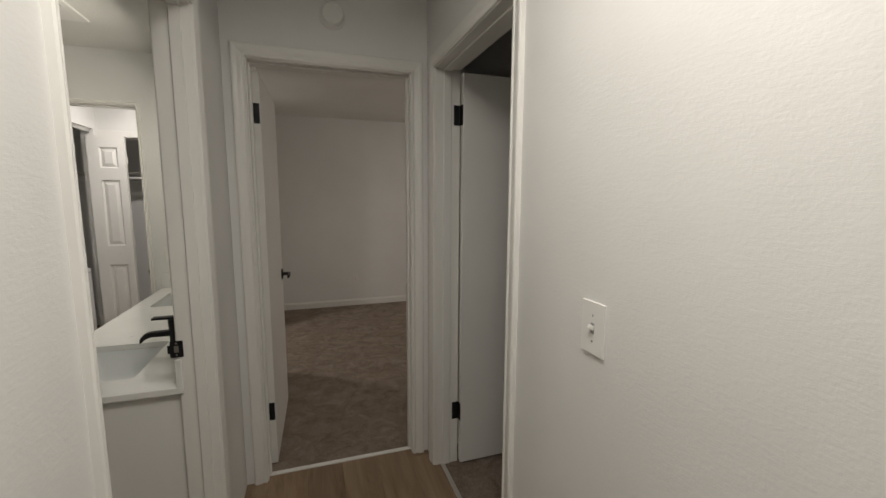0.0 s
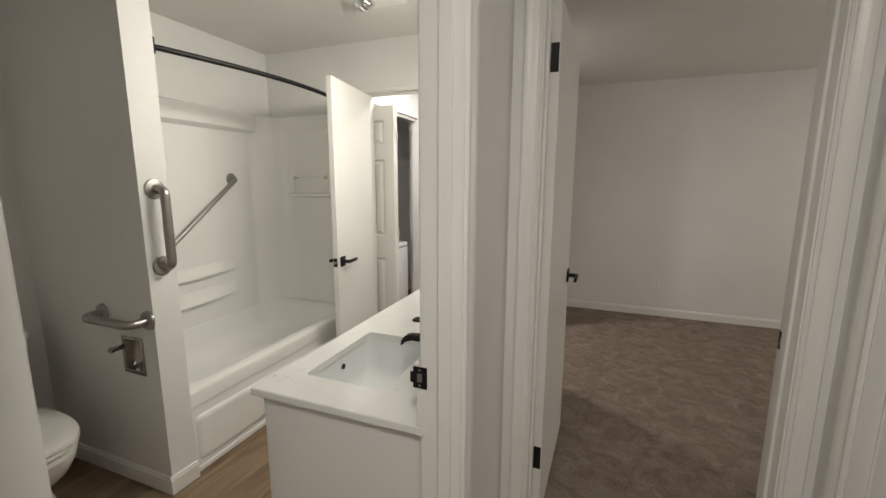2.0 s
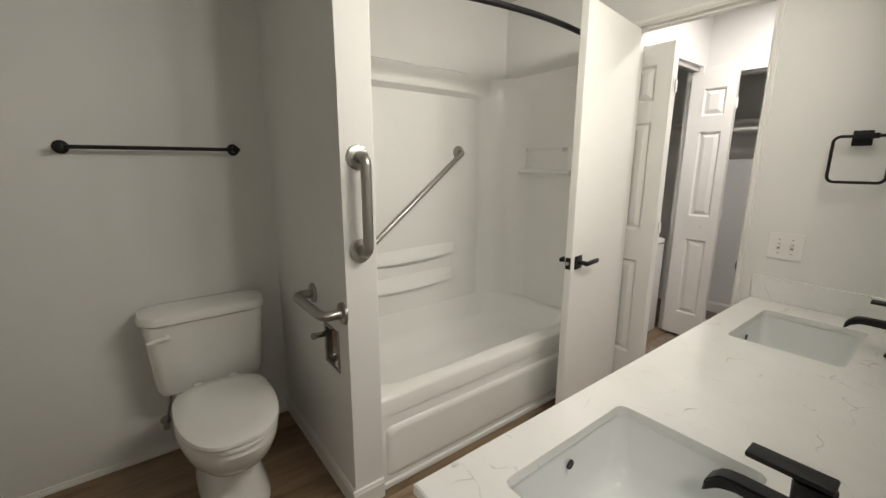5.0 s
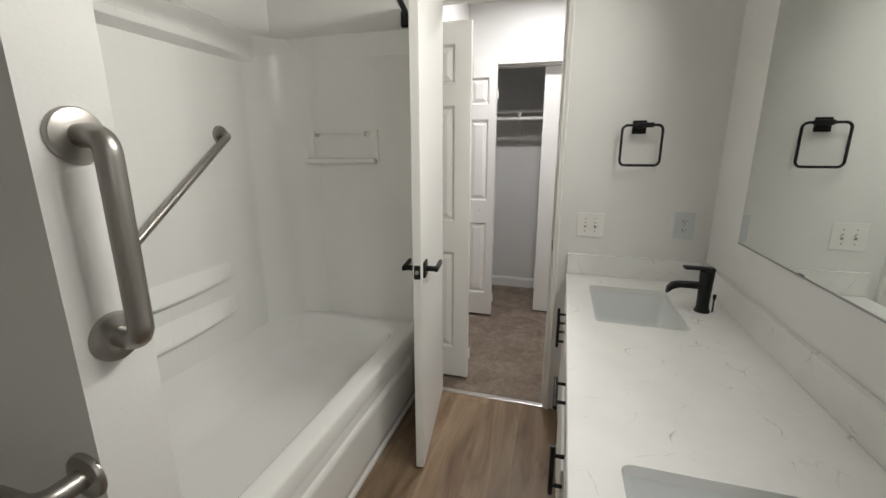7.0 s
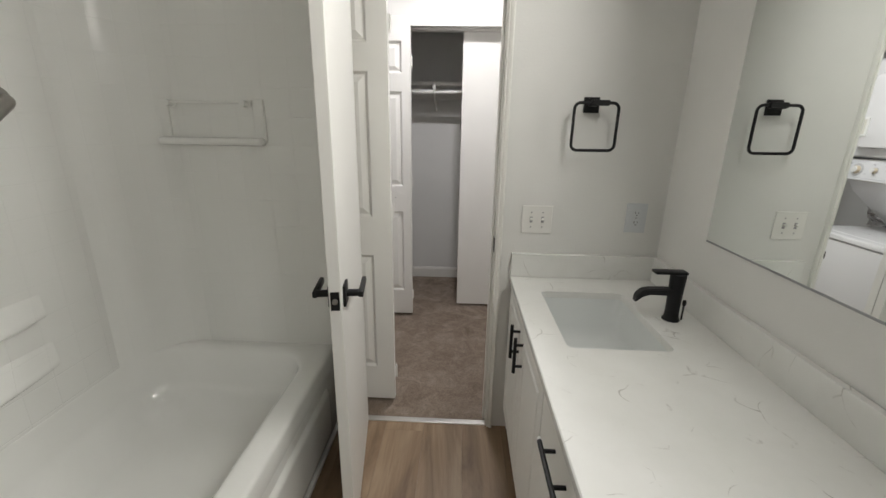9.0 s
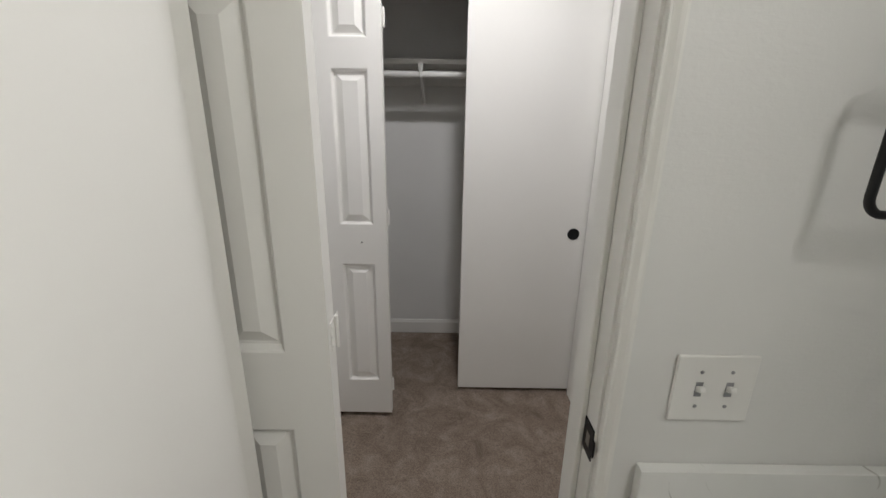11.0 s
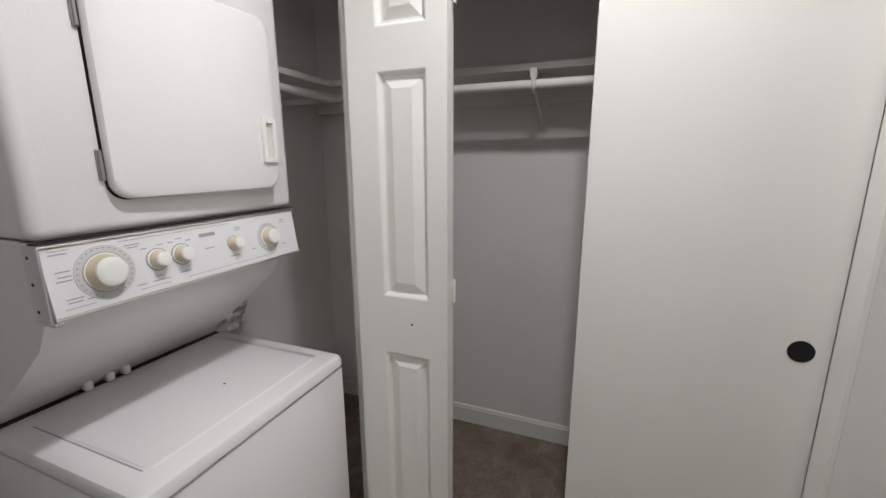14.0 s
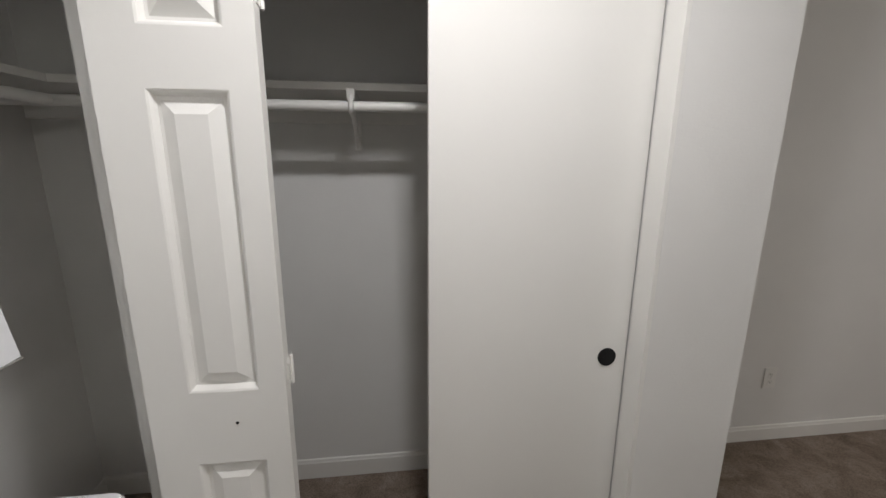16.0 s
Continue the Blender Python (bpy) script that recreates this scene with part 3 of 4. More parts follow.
for bx in (-1.338, -0.75):
    b = box(bx - 0.013, bx + 0.013, 5.706, 5.7115, 1.50, 1.687, 0.001, 1)
    box(bx - 0.013, bx + 0.013, 5.445, 5.712, 1.681, 1.6865, 0.001, 1, b)
    box(bx - 0.013, bx + 0.013, 5.430, 5.446, 1.655, 1.690, 0.002, 1, b)
    tube(round_path([(bx, 5.709, 1.51), (bx, 5.50, 1.628), (bx, 5.455, 1.614), (bx, 5.431, 1.625), (bx, 5.433, 1.672)], 0.02), 0.0085, 8, bm=b)
    cpart("bracket", b, TRIM, "white shelf and rod bracket", True)
sk = thing("closet_side_shelf", (-2.35, 5.1, 1.69), "white closet shelf and rod along the side wall", "shelf")
def spart(name, bm, smooth=False):
    o = part(name, bm, TRIM, sk, "", smooth)
    o.matrix_basis = Matrix.Translation((2.35, -5.1, -1.69))
spart("board", box(WEST, -2.222, 4.86, 5.4515, 1.687, 1.711, 0.002))
spart("cleat", box(WEST, WEST + 0.018, 4.86, 5.4515, 1.602, 1.687, 0.002))
spart("hanging_rod", tube([(-2.222, 4.86, 1.637), (-2.222, 5.452, 1.637)], 0.017, 16), True)
spart("end_cleat", box(-2.48, -2.20, 4.842, 4.86, 1.602, 1.687, 0.002))

# ---- bathtub ----
tub = thing("bathtub", (-2.08, 2.95, 0), "white fibreglass alcove bathtub with moulded apron", "bathtub")
def tpart(name, bm, label="", smooth=True, parent=None, mat=None):
    o = part(name, bm, mat or FIBRE, tub if parent is None else parent, label, smooth)
    o.matrix_basis = Matrix.Translation((2.08, -2.95, 0))
    return o
TX0, TX1, TY0, TY1, TZ = WEST + 0.0215, -1.665, 2.192, 3.708, 0.42
bm = bmesh.new()
def rr(x0, x1, y0, y1, r, z):
    return [(u, v, z) for u, v in rounded_rect(x0, x1, y0, y1, r, 7)]
rows = [rr(TX0 - 0.014, TX1, TY0, TY1, 0.012, TZ - 0.082), rr(TX0 - 0.014, TX1, TY0, TY1, 0.012, TZ - 0.016), rr(TX0 - 0.014, TX1 - 0.005, TY0 + 0.002, TY1 - 0.002, 0.014, TZ - 0.005),
        rr(TX0 - 0.013, TX1 - 0.014, TY0 + 0.004, TY1 - 0.004, 0.018, TZ), rr(TX0 + 0.0008, TX1 - 0.072, TY0 + 0.02, TY1 - 0.045, 0.16, TZ)]
for k in range(1, 5):
    q = 0.028 * math.sin(math.radians(22.5 * k))
    rows.append(rr(TX0 + 0.0012, TX1 - 0.072 - q, TY0 + 0.02 + 0.6 * q, TY1 - 0.045 - q, 0.16, TZ - 0.028 * (1 - math.cos(math.radians(22.5 * k)))))
for k in range(13):
    q = 0.13 * (1 - math.cos(math.radians(7.5 * k)))
    rows.append(rr(TX0 + 0.002 + q, TX1 - 0.112 - q, TY0 + 0.05 + q, TY1 - 0.10 - 1.3 * q, 0.16 + 0.2 * q, 0.15 + 0.13 * (1 - math.sin(math.radians(7.5 * k)))))
rows.append(rr(TX0 + 0.25, TX1 - 0.34, TY0 + 0.30, TY1 - 0.40, 0.08, 0.146))
loft(rows, False, True, bm)
tpart("basin", bm)
bm = box(-1.74, -1.671, TY0, TY1, 0.0, TZ - 0.085, 0.003)
tpart("apron", bm)
bm = bmesh.new()
for y0, y1 in ((TY0 + 0.03, TY1 - 0.13),):
    def ap(i, x):
        return [(x, u, v) for u, v in rounded_rect(y0 + i, y1 - i, 0.045 + i, 0.285 - i, 0.03, 5)]
    loft([ap(0, -1.6715), ap(0.004, -1.666), ap(0.014, -1.658), ap(0.03, -1.657)], False, True, bm)
tpart("apron_panel", bm, "raised moulded apron panel")
tpart("apron_step", box(-1.671, -1.656, TY0, TY1, 0.0, 0.026, 0.004), "")

# one-piece surround panels over the tub
sr = thing("tub_surround", (-2.45, 2.95, TZ), "glossy white moulded surround panels over the bathtub", "shower surround")
def sp_(name, bm, label="", smooth=True, parent=None):
    o = part(name, bm, SURROUND, sr, label, smooth)
    o.matrix_basis = Matrix.Translation((2.45, -2.95, -TZ))
    return o
SURX, SURN, SURS = WEST + 0.022, BATH_N - 0.02, 2.19 + 0.02
sp_("back_panel", box(WEST + 0.001, SURX, 2.191, BATH_N, TZ - 0.004, 1.93, 0.003))
sp_("end_panel", box(SURX, -1.675, SURN, BATH_N - 0.001, TZ - 0.004, 1.93, 0.004))
sp_("end_panel", box(SURX, -1.675, 2.191, SURS, TZ - 0.004, 1.93, 0.004))
def cove(points, out1, out2, r=0.05, n=6):
    """A rounded inside corner along points, between two faces that look along out1 and out2."""
    rings = []
    for p in points:
        p, a, c = Vector(p), Vector(out1), Vector(out2)
        arc = [p + a * r * (1 - math.sin(math.pi / 2 * k / n)) + c * r * (1 - math.cos(math.pi / 2 * k / n)) for k in range(n + 1)]
        rings.append([p - a * 0.004 - c * 0.004] + arc)
    return loft(rings)
sp_("corner_cove", cove([(SURX, SURN, TZ - 0.01), (SURX, SURN, 1.925)], (1, 0, 0), (0, -1, 0), 0.24, 16), "rounded inside corner")


def ledge(y0, y1, z0, z1, depth, n=18):
    """A flat-bottomed rib that runs out towards the inside corner."""
    rings = []
    for k in range(n + 1):
        y = y0 + (y1 - y0) * k / n
        q = min(1.0, max(0.0, (y1 - y) / 0.55))
        d = 0.004 + depth * q * q * (3 - 2 * q)
        rings.append([(SURX + u, y, z) for u, z in ((-0.003, z0), (d * 0.93, z0 + 0.024), (d, z0 + 0.034), (d, z1 - 0.012), (d * 0.8, z1 - 0.002), (-0.003, z1))])
    return loft(rings)
sp_("top_ledge", ledge(SURS, SURN - 0.02, 1.782, 1.928, 0.062), "moulded rib along the top of the panel")
np_ = [(0, 1.825), (0.030, 1.912), (0.036, 1.922), (0.030, 1.928), (0, 1.928)]
sp_("end_ledge", loft([[(x, SURN - d, z) for d, z in np_] for x in (SURX, -1.676)]), "sloping lip along the top of the end panel")
def bowed_shelf(y0, y1, z, depth, h, n=14):
    rings = []
    for k in range(n + 1):
        s = k / n
        d = 0.006 + depth * math.sin(math.pi * s) ** 0.8
        zz = z + 0.01 * s
        y = y0 + (y1 - y0) * s
        rings.append([(SURX - 0.003, y, zz - 0.014), (SURX + d * 0.8, y, zz - 0.012), (SURX + d * 0.96, y, zz - 0.006), (SURX + d, y, zz + 0.003), (SURX + d * 0.93, y, zz + 0.013), (SURX + d * 0.45, y, zz + h * 0.7), (SURX - 0.003, y, zz + h)])
    return loft(rings)
sp_("soap_shelf", bowed_shelf(2.50, 3.23, 0.757, 0.042, 0.075), "bowed moulded shelf")
sp_("soap_shelf", bowed_shelf(2.50, 3.23, 0.577, 0.048, 0.085), "bowed moulded shelf")
bm = bmesh.new()
box(-2.30, -1.88, SURN - 0.040, SURN + 0.002, 1.296, 1.326, 0.014, 5, bm)
box(-2.302, -2.255, SURN - 0.007, SURN + 0.002, 1.31, 1.470, 0.004, 3, bm)
box(-1.922, -1.875, SURN - 0.007, SURN + 0.002, 1.31, 1.470, 0.004, 3, bm)
sp_("end_shelf", bm, "moulded corner shelf with two small posts")
for px in (-2.235, -1.94):
    b = lathe([(0.012, 0), (0.011, 0.035), (0.016, 0.04), (0.014, 0.046)], "y", 16, (px, SURN - 0.046, 1.452))
    sp_("knob", b, "small moulded hook")
bm = tube([(-2.232, SURN - 0.02, 1.456), (-1.942, SURN - 0.02, 1.456)], 0.006, 10)
sp_("towel_rail", bm, "thin moulded rail")

# curved curtain rod
cr = thing("curtain_rod", (-1.70, 2.95, 1.98), "dark bronze curved shower curtain rod", "curtain rod")
pts = [(0.115 * math.sin(math.pi * k / 24), -0.755 + 1.51 * k / 24, 0) for k in range(25)]
part("bar", tube(pts, 0.0125, 14), BLACK, cr, "", True)
for s in (-1, 1):
    part("flange", box(-0.035, 0.035, min(s * 0.735, s * 0.758), max(s * 0.735, s * 0.758), -0.035, 0.035, 0.006), BLACK, cr, "square black wall flange")


# ---- grab bars ----
def grab_bar(label, a, b, off, r=0.0185):
    """A bent steel bar between two wall points, standing off the wall along off."""
    a, b, off = Vector(a), Vector(b), Vector(off)
    mid = (a + b) / 2
    g = thing("grab_bar", mid, label, "grab bar")
    n = off.normalized()
    m = Matrix.Translation(-mid)
    t = tube(round_path([a, a + off, b + off, b], 0.045, 8), r, 18)
    bmesh.ops.transform(t, matrix=m, verts=t.verts)
    part("bar", t, STEEL, g, "", True)
    ax = "x" if abs(n.x) > 0.5 else "y"
    s = 1 if (n.x + n.y) > 0 else -1
    for p in (a, b):
        f = lathe([(0.043, 0), (0.043, s * 0.004), (0.040, s * 0.009), (0.028, s * 0.012), (0.021, s * 0.013)], ax, 28, p - mid)
        part("flange", f, STEEL, g, "round brushed flange", True)
    return g


grab_bar("brushed steel upright grab bar on the partition end", (-1.645, 2.129, 1.388), (-1.645, 2.129, 1.060), (0.062, 0, 0))
grab_bar("brushed steel grab bar across the partition by the toilet", (-1.985, 2.066, 0.826), (-1.680, 2.066, 0.826), (0, -0.078, 0))
grab_bar("brushed steel slanting grab bar over the bathtub", (SURX, 3.265, 1.435), (SURX, 2.53, 0.855), (0.05, 0, 0), 0.0165)

# ---- vanity ----
VY0, VY1, VX0 = 1.880, 3.706, -0.864
va = thing("vanity_cabinet", (-0.58, 2.78, 0), "white painted double vanity cabinet with black bar pulls", "cabinet")
def vpart(name, bm, mat=CAB, label="", smooth=False, parent=None):
    o = part(name, bm, mat, parent or va, label, smooth)
    if parent is None:
        o.matrix_basis = Matrix.Translation((0.58, -2.78, 0))
    return o
vpart("side_panel", box(VX0, EASTB - 0.001, VY0, VY0 + 0.018, 0.0, 0.751, 0.001, 1))
vpart("side_panel", box(VX0, EASTB - 0.001, VY1 - 0.018, VY1, 0.0, 0.751, 0.001, 1))
vpart("toe_board", box(VX0 + 0.06, VX0 + 0.075, VY0 + 0.018, VY1 - 0.018, 0.0, 0.10))
vpart("bottom_board", box(VX0, EASTB - 0.001, VY0 + 0.018, VY1 - 0.018, 0.10, 0.118))
bm = box(VX0, VX0 + 0.018, VY0 + 0.018, VY1 - 0.018, 0.118, 0.751)
vpart("face_frame", bm)


def bar_pull(parent, y, z, length, upright):
    x = VX0 - 0.02
    a = (0, 0, length / 2) if upright else (0, length / 2, 0)
    a = Vector(a)
    c = Vector((x - 0.03, y, z))
    bm = tube([c - a, c + a], 0.006, 12)
    for s in (-0.62, 0.62):
        tube([c + a * s, c + a * s + Vector((0.031, 0, 0))], 0.005, 10, bm=bm)
    o = part("pull", bm, BLACK, parent, "matte black bar pull", True)


def front(name, y0, y1, z0, z1, pull):
    bm = box(VX0 - 0.02, VX0 - 0.001, y0, y1, z0, z1, 0.0025)
    o = vpart(name, bm)
    bar_pull(o, *pull)
    if name == "door":
        def pr(i, d):
            x = VX0 - 0.02 - d
            return [(x, y0 + i, z0 + i), (x, y1 - i, z0 + i), (x, y1 - i, z1 - i), (x, y0 + i, z1 - i)]
        part("door_panel", loft([pr(0.045, 0.0004), pr(0.052, 0.004), pr(0.062, 0.004), pr(0.068, 0.0008)], False, True), CAB, o)


for y0, y1, side in ((3.33, 3.69, -1), (2.965, 3.325, 1), (2.235, 2.555, 1), (1.898, 2.23, 1)):
    front("door", y0, y1, 0.125, 0.743, (y0 + 0.045 if side < 0 else y1 - 0.045, 0.645, 0.13, True))
front("drawer_front", 2.563, 2.957, 0.61, 0.743, (2.76, 0.693, 0.155, False))
vpart("lower_drawer_front", box(VX0 - 0.028, VX0 - 0.001, 2.563, 2.957, 0.37, 0.602, 0.0025))
vpart("lower_drawer_front", box(VX0 - 0.02, VX0 - 0.001, 2.563, 2.957, 0.125, 0.362, 0.0025))
vpart("sticker", box(-0.60, -0.575, VY0 - 0.0006, VY0 - 0.0001, 0.555, 0.560), PLATE, "torn scrap of paper label")

# countertop with two openings
SX0, SX1 = -0.790, -0.484
SINKS = ((1.990, 2.413), (3.115, 3.538))
CX0, CX1, CY0, CY1, CZ = -0.890, EASTB - 0.001, 1.853, BATH_N - 0.001, 0.777
ct = thing("countertop", (-0.6, 2.78, 0.756), "white quartz countertop with grey veins on the vanity", "countertop")
bm = bmesh.new()
outer = lambda i, z: [(CX0 + i, CY0 + i, z), (CX1, CY0 + i, z), (CX1, CY1, z), (CX0 + i, CY1, z)]
ov = [[bm.verts.new(p) for p in outer(i, z)] for i, z in ((0.002, 0.752), (0.0, 0.754), (0.0, CZ - 0.003), (0.003, CZ))]
for a, b in zip(ov, ov[1:]):
    for k in range(4):
        bm.faces.new((a[k], a[(k + 1) % 4], b[(k + 1) % 4], b[k]))
edges = []
for k in range(4):
    edges.append(bm.edges.get((ov[-1][k], ov[-1][(k + 1) % 4])))
holes = []
for y0, y1 in SINKS:
    top = [bm.verts.new((u, v, CZ)) for u, v in rounded_rect(SX0, SX1, y0, y1, 0.022, 6)]
    low = [bm.verts.new((u, v, 0.752)) for u, v in rounded_rect(SX0, SX1, y0, y1, 0.022, 6)]
    n = len(top)
    for k in range(n):
        edges.append(bm.edges.new((top[k], top[(k + 1) % n])))
        bm.faces.new((top[k], low[k], low[(k + 1) % n], top[(k + 1) % n]))
bmesh.ops.triangle_fill(bm, edges=edges, use_beauty=True, use_dissolve=False, normal=(0, 0, 1))
bmesh.ops.recalc_face_normals(bm, faces=bm.faces[:])
o = part("slab", bm, QUARTZ, ct)
o.matrix_basis = Matrix.Translation((0.6, -2.78, -0.756))
for bx in ((CX0 + 0.001, CX1, BATH_N - 0.021, BATH_N - 0.001, CZ + 0.0005, 0.878), (EASTB - 0.021, EASTB - 0.001, CY0, BATH_N - 0.0215, CZ + 0.0005, 0.878)):
    o = part("backsplash", box(*bx, 0.0015), QUARTZ, ct)
    o.matrix_basis = Matrix.Translation((0.6, -2.78, -0.756))


def sink(yc):
    s = thing("sink", (-0.637, yc, 0.607), "white rectangular undermount sink set in the countertop", "sink", "two vanity sinks")
    hx, hy = (SX1 - SX0) / 2 + 0.004, 0.2125
    def q(ix, iy, r, z):
        return [(u, v, z) for u, v in rounded_rect(-hx + ix, hx - ix, -hy + iy, hy - iy, r, 6)]
    bm = loft([q(-0.018, -0.018, 0.03, 0.142), q(0, 0, 0.026, 0.144), q(0.005, 0.006, 0.03, 0.11), q(0.012, 0.016, 0.045, 0.035), q(0.022, 0.028, 0.05, 0.006), q(0.042, 0.052, 0.05, -0.008), q(0.075, 0.10, 0.05, -0.014), q(0.12, 0.19, 0.02, -0.018)], False, True)
    bmesh.ops.reverse_faces(bm, faces=bm.faces[:])
    part("bowl", bm, BASIN, s, "", True)
    part("drain", lathe([(0.026, 0), (0.026, 0.003), (0.020, 0.004), (0.012, 0.008), (0.011, 0.010)], "z", 24, (0.02, 0, -0.017)), BLACK, s, "black pop-up drain", True)
    part("overflow_hole", lathe([(0.011, 0), (0.011, 0.003), (0.006, 0.003)], "x", 18, (-hx + 0.009, 0, 0.105)), BLACK, s, "black overflow ring", True)
    return s


s1 = sink(3.3265)
copy_thing(s1, pose(-0.637, 2.2015, 0.607))


def faucet(yc):
    f = thing("faucet", (-0.400, yc, CZ), "matte black single-hole faucet with flat lever", "faucet", "two vanity faucets")
    bm = lathe([(0.027, 0), (0.027, 0.004), (0.0225, 0.012), (0.021, 0.03), (0.0225, 0.10), (0.0245, 0.150), (0.0245, 0.158), (0.022, 0.160)], "z", 28)
    part("body", bm, BLACK, f, "", True)
    bm = loft([[(x, w * sx, z + h * sz) for sx, sz in ((-1, -1), (1, -1), (1, 1), (-1, 1))] for x, w, z, h in ((-0.012, 0.017, 0.100, 0.011), (-0.085, 0.016, 0.100, 0.010), (-0.108, 0.016, 0.094, 0.012), (-0.126, 0.016, 0.076, 0.011), (-0.128, 0.014, 0.070, 0.006))])
    bmesh.ops.bevel(bm, geom=bm.edges[:], offset=0.003, segments=2, affect="EDGES")
    part("spout", bm, BLACK, f, "", True)
    bm = box(-0.080, 0.022, -0.018, 0.018, 0.1615, 0.171, 0.003)
    part("lever", bm, BLACK, f, "flat black lever", True)
    bm = tube([(0.035, 0, 0.0), (0.035, 0, 0.05)], 0.003, 8)
    lathe([(0.004, 0.05), (0.006, 0.055), (0.006, 0.066), (0.003, 0.07)], "z", 12, (0.035, 0, 0), bm)
    part("pop_up_rod", bm, BLACK, f, "", True)
    return f


fc = faucet(3.327)
copy_thing(fc, pose(-0.400, 2.202, CZ))

# mirror
mi = thing("mirror", (EASTB, 2.64, 1.035), "large frameless wall mirror above the vanity", "mirror")
part("glass", box(-0.006, -0.0008, -0.76, 0.752, 0.0, 0.92), MIRROR, mi)
part("bottom_channel", box(-0.0075, -0.0005, -0.76, 0.752, -0.004, 0.0015, 0.0005, 1), GREY, mi, "thin metal channel")
part("clip", box(-0.009, -0.0005, 0.747, 0.758, 0.464, 0.476, 0.0015), PLATE, mi, "clear plastic mirror clip")

vl = thing("vanity_light", (EASTB, 2.72, 2.10), "vanity light bar with four frosted shades above the mirror", "wall lamp")
part("backplate", box(-0.025, -0.0005, -0.48, 0.48, -0.045, 0.045, 0.005), STEEL, vl)
for vy in VANITY_Y:
    sh = part("shade", lathe([(0.03, -0.025), (0.05, -0.04), (0.06, -0.09), (0.062, -0.13)], "x", 24, (0, vy - 2.72, 0)), PLATE, vl, "frosted glass shade", True)

# plates on the walls


def plate(label, cx, z, w, h, y=None, x=None, switches=(), outlets=False, mat=None):
    """A cover plate on a wall that faces -y (y given) or -x (x given)."""
    facing = "y" if y is not None else "x"
    at = (cx, y, z) if facing == "y" else (x, cx, z)
    p = thing("outlet_plate" if outlets else "switch_plate", at, label, "outlet" if outlets else "light switch")
    p.matrix_basis = pose(*at, 0, 0, 0 if facing == "y" else -90)
    part("cover", box(-w / 2, w / 2, -0.006, -0.0003, -h / 2, h / 2, 0.002), mat or PLATE, p)
    for sx in switches:
        bm = box(sx - 0.0055, sx + 0.0055, -0.0066, -0.0058, -0.0125, 0.0125)
        part("slot", bm, GREY, p)
        t = box(sx - 0.0045, sx + 0.0045, -0.018, -0.004, -0.004, 0.005, 0.0012)
        bmesh.ops.rotate(t, verts=t.verts, cent=(sx, -0.006, 0), matrix=Matrix.Rotation(radians(-28), 3, "X"))
        part("toggle", t, PLATE, p, "", True)
    for sx in (switches if switches else (0,)):
        for dz in ((-0.030, 0.030) if switches else (0,)):
            part("screw", lathe([(0.003, 0), (0.003, -0.0008), (0.002, -0.0014)], "y", 10, (sx, -0.006, dz)), GREY, p)
    if outlets:
        for dz in (-0.0195, 0.0195):
            ring = [(u, -0.0062, v + dz) for u, v in rounded_rect(-0.0165, 0.0165, -0.0140, 0.0140, 0.009, 5)]
            ring2 = [(u, -0.0082, v + dz) for u, v in rounded_rect(-0.0160, 0.0160, -0.0135, 0.0135, 0.009, 5)]
            o = part("socket", loft([ring, ring2]), mat or PLATE, p)
            for sx, hh in ((-0.0063, 0.004), (0.0063, 0.0033)):
                part("slot", box(sx - 0.0011, sx + 0.0011, -0.0088, -0.0080, dz + 0.003 - hh, dz + 0.003 + hh), DARK, o)
            part("slot", lathe([(0.0024, 0), (0.0024, 0.0006)], "y", 10, (0, -0.0088, dz - 0.007)), DARK, o)
    return p


plate("white double toggle switch plate on the wall", -0.796, 1.022, 0.122, 0.114, y=BATH_N, switches=(-0.023, 0.023))
plate("pale grey duplex outlet plate above the backsplash", -0.400, 1.038, 0.082, 0.120, y=BATH_N, outlets=True, mat=GREYPLATE)
plate("white toggle switch plate on the hall wall", 1.003, 1.156, 0.076, 0.122, x=HALL_E, switches=(0.0,))
plate("white duplex outlet plate low on the bedroom wall", 0.722, 0.366, 0.070, 0.115, y=NORTH, outlets=True)

# towel ring
tr = thing("towel_ring", (-0.628, BATH_N, 1.466), "matte black square towel ring on the wall", "towel ring")
part("mount", box(-0.028, 0.028, -0.012, -0.0004, -0.028, 0.028, 0.002), BLACK, tr)
bm = box(-0.012, 0.012, -0.055, -0.010, -0.006, 0.012, 0.002)
box(-0.014, 0.050, -0.062, -0.040, -0.004, 0.016, 0.003, 2, bm)
part("arm", bm, BLACK, tr)
ring = [(u, -0.050, v) for u, v in rounded_rect(-0.073, 0.087, -0.163, 0.006, 0.022, 6)]
part("ring", tube(ring + ring[:1], 0.0055, 12, False), BLACK, tr, "", True)

# towel bar
tb = thing("towel_bar", (WEST, 1.606, 1.425), "matte black straight towel bar above the toilet", "towel bar")
part("bar", tube([(0.06, -0.318, 0), (0.06, 0.318, 0)], 0.008, 14), BLACK, tb, "", True)
for s in (-0.3, 0.3):
    bm = lathe([(0.026, 0.0004), (0.026, 0.006), (0.014, 0.010), (0.011, 0.045), (0.014, 0.05), (0.014, 0.072), (0.011, 0.074)], "x", 24, (0, s, 0))
    part("post", bm, BLACK, tb, "round black post", True)

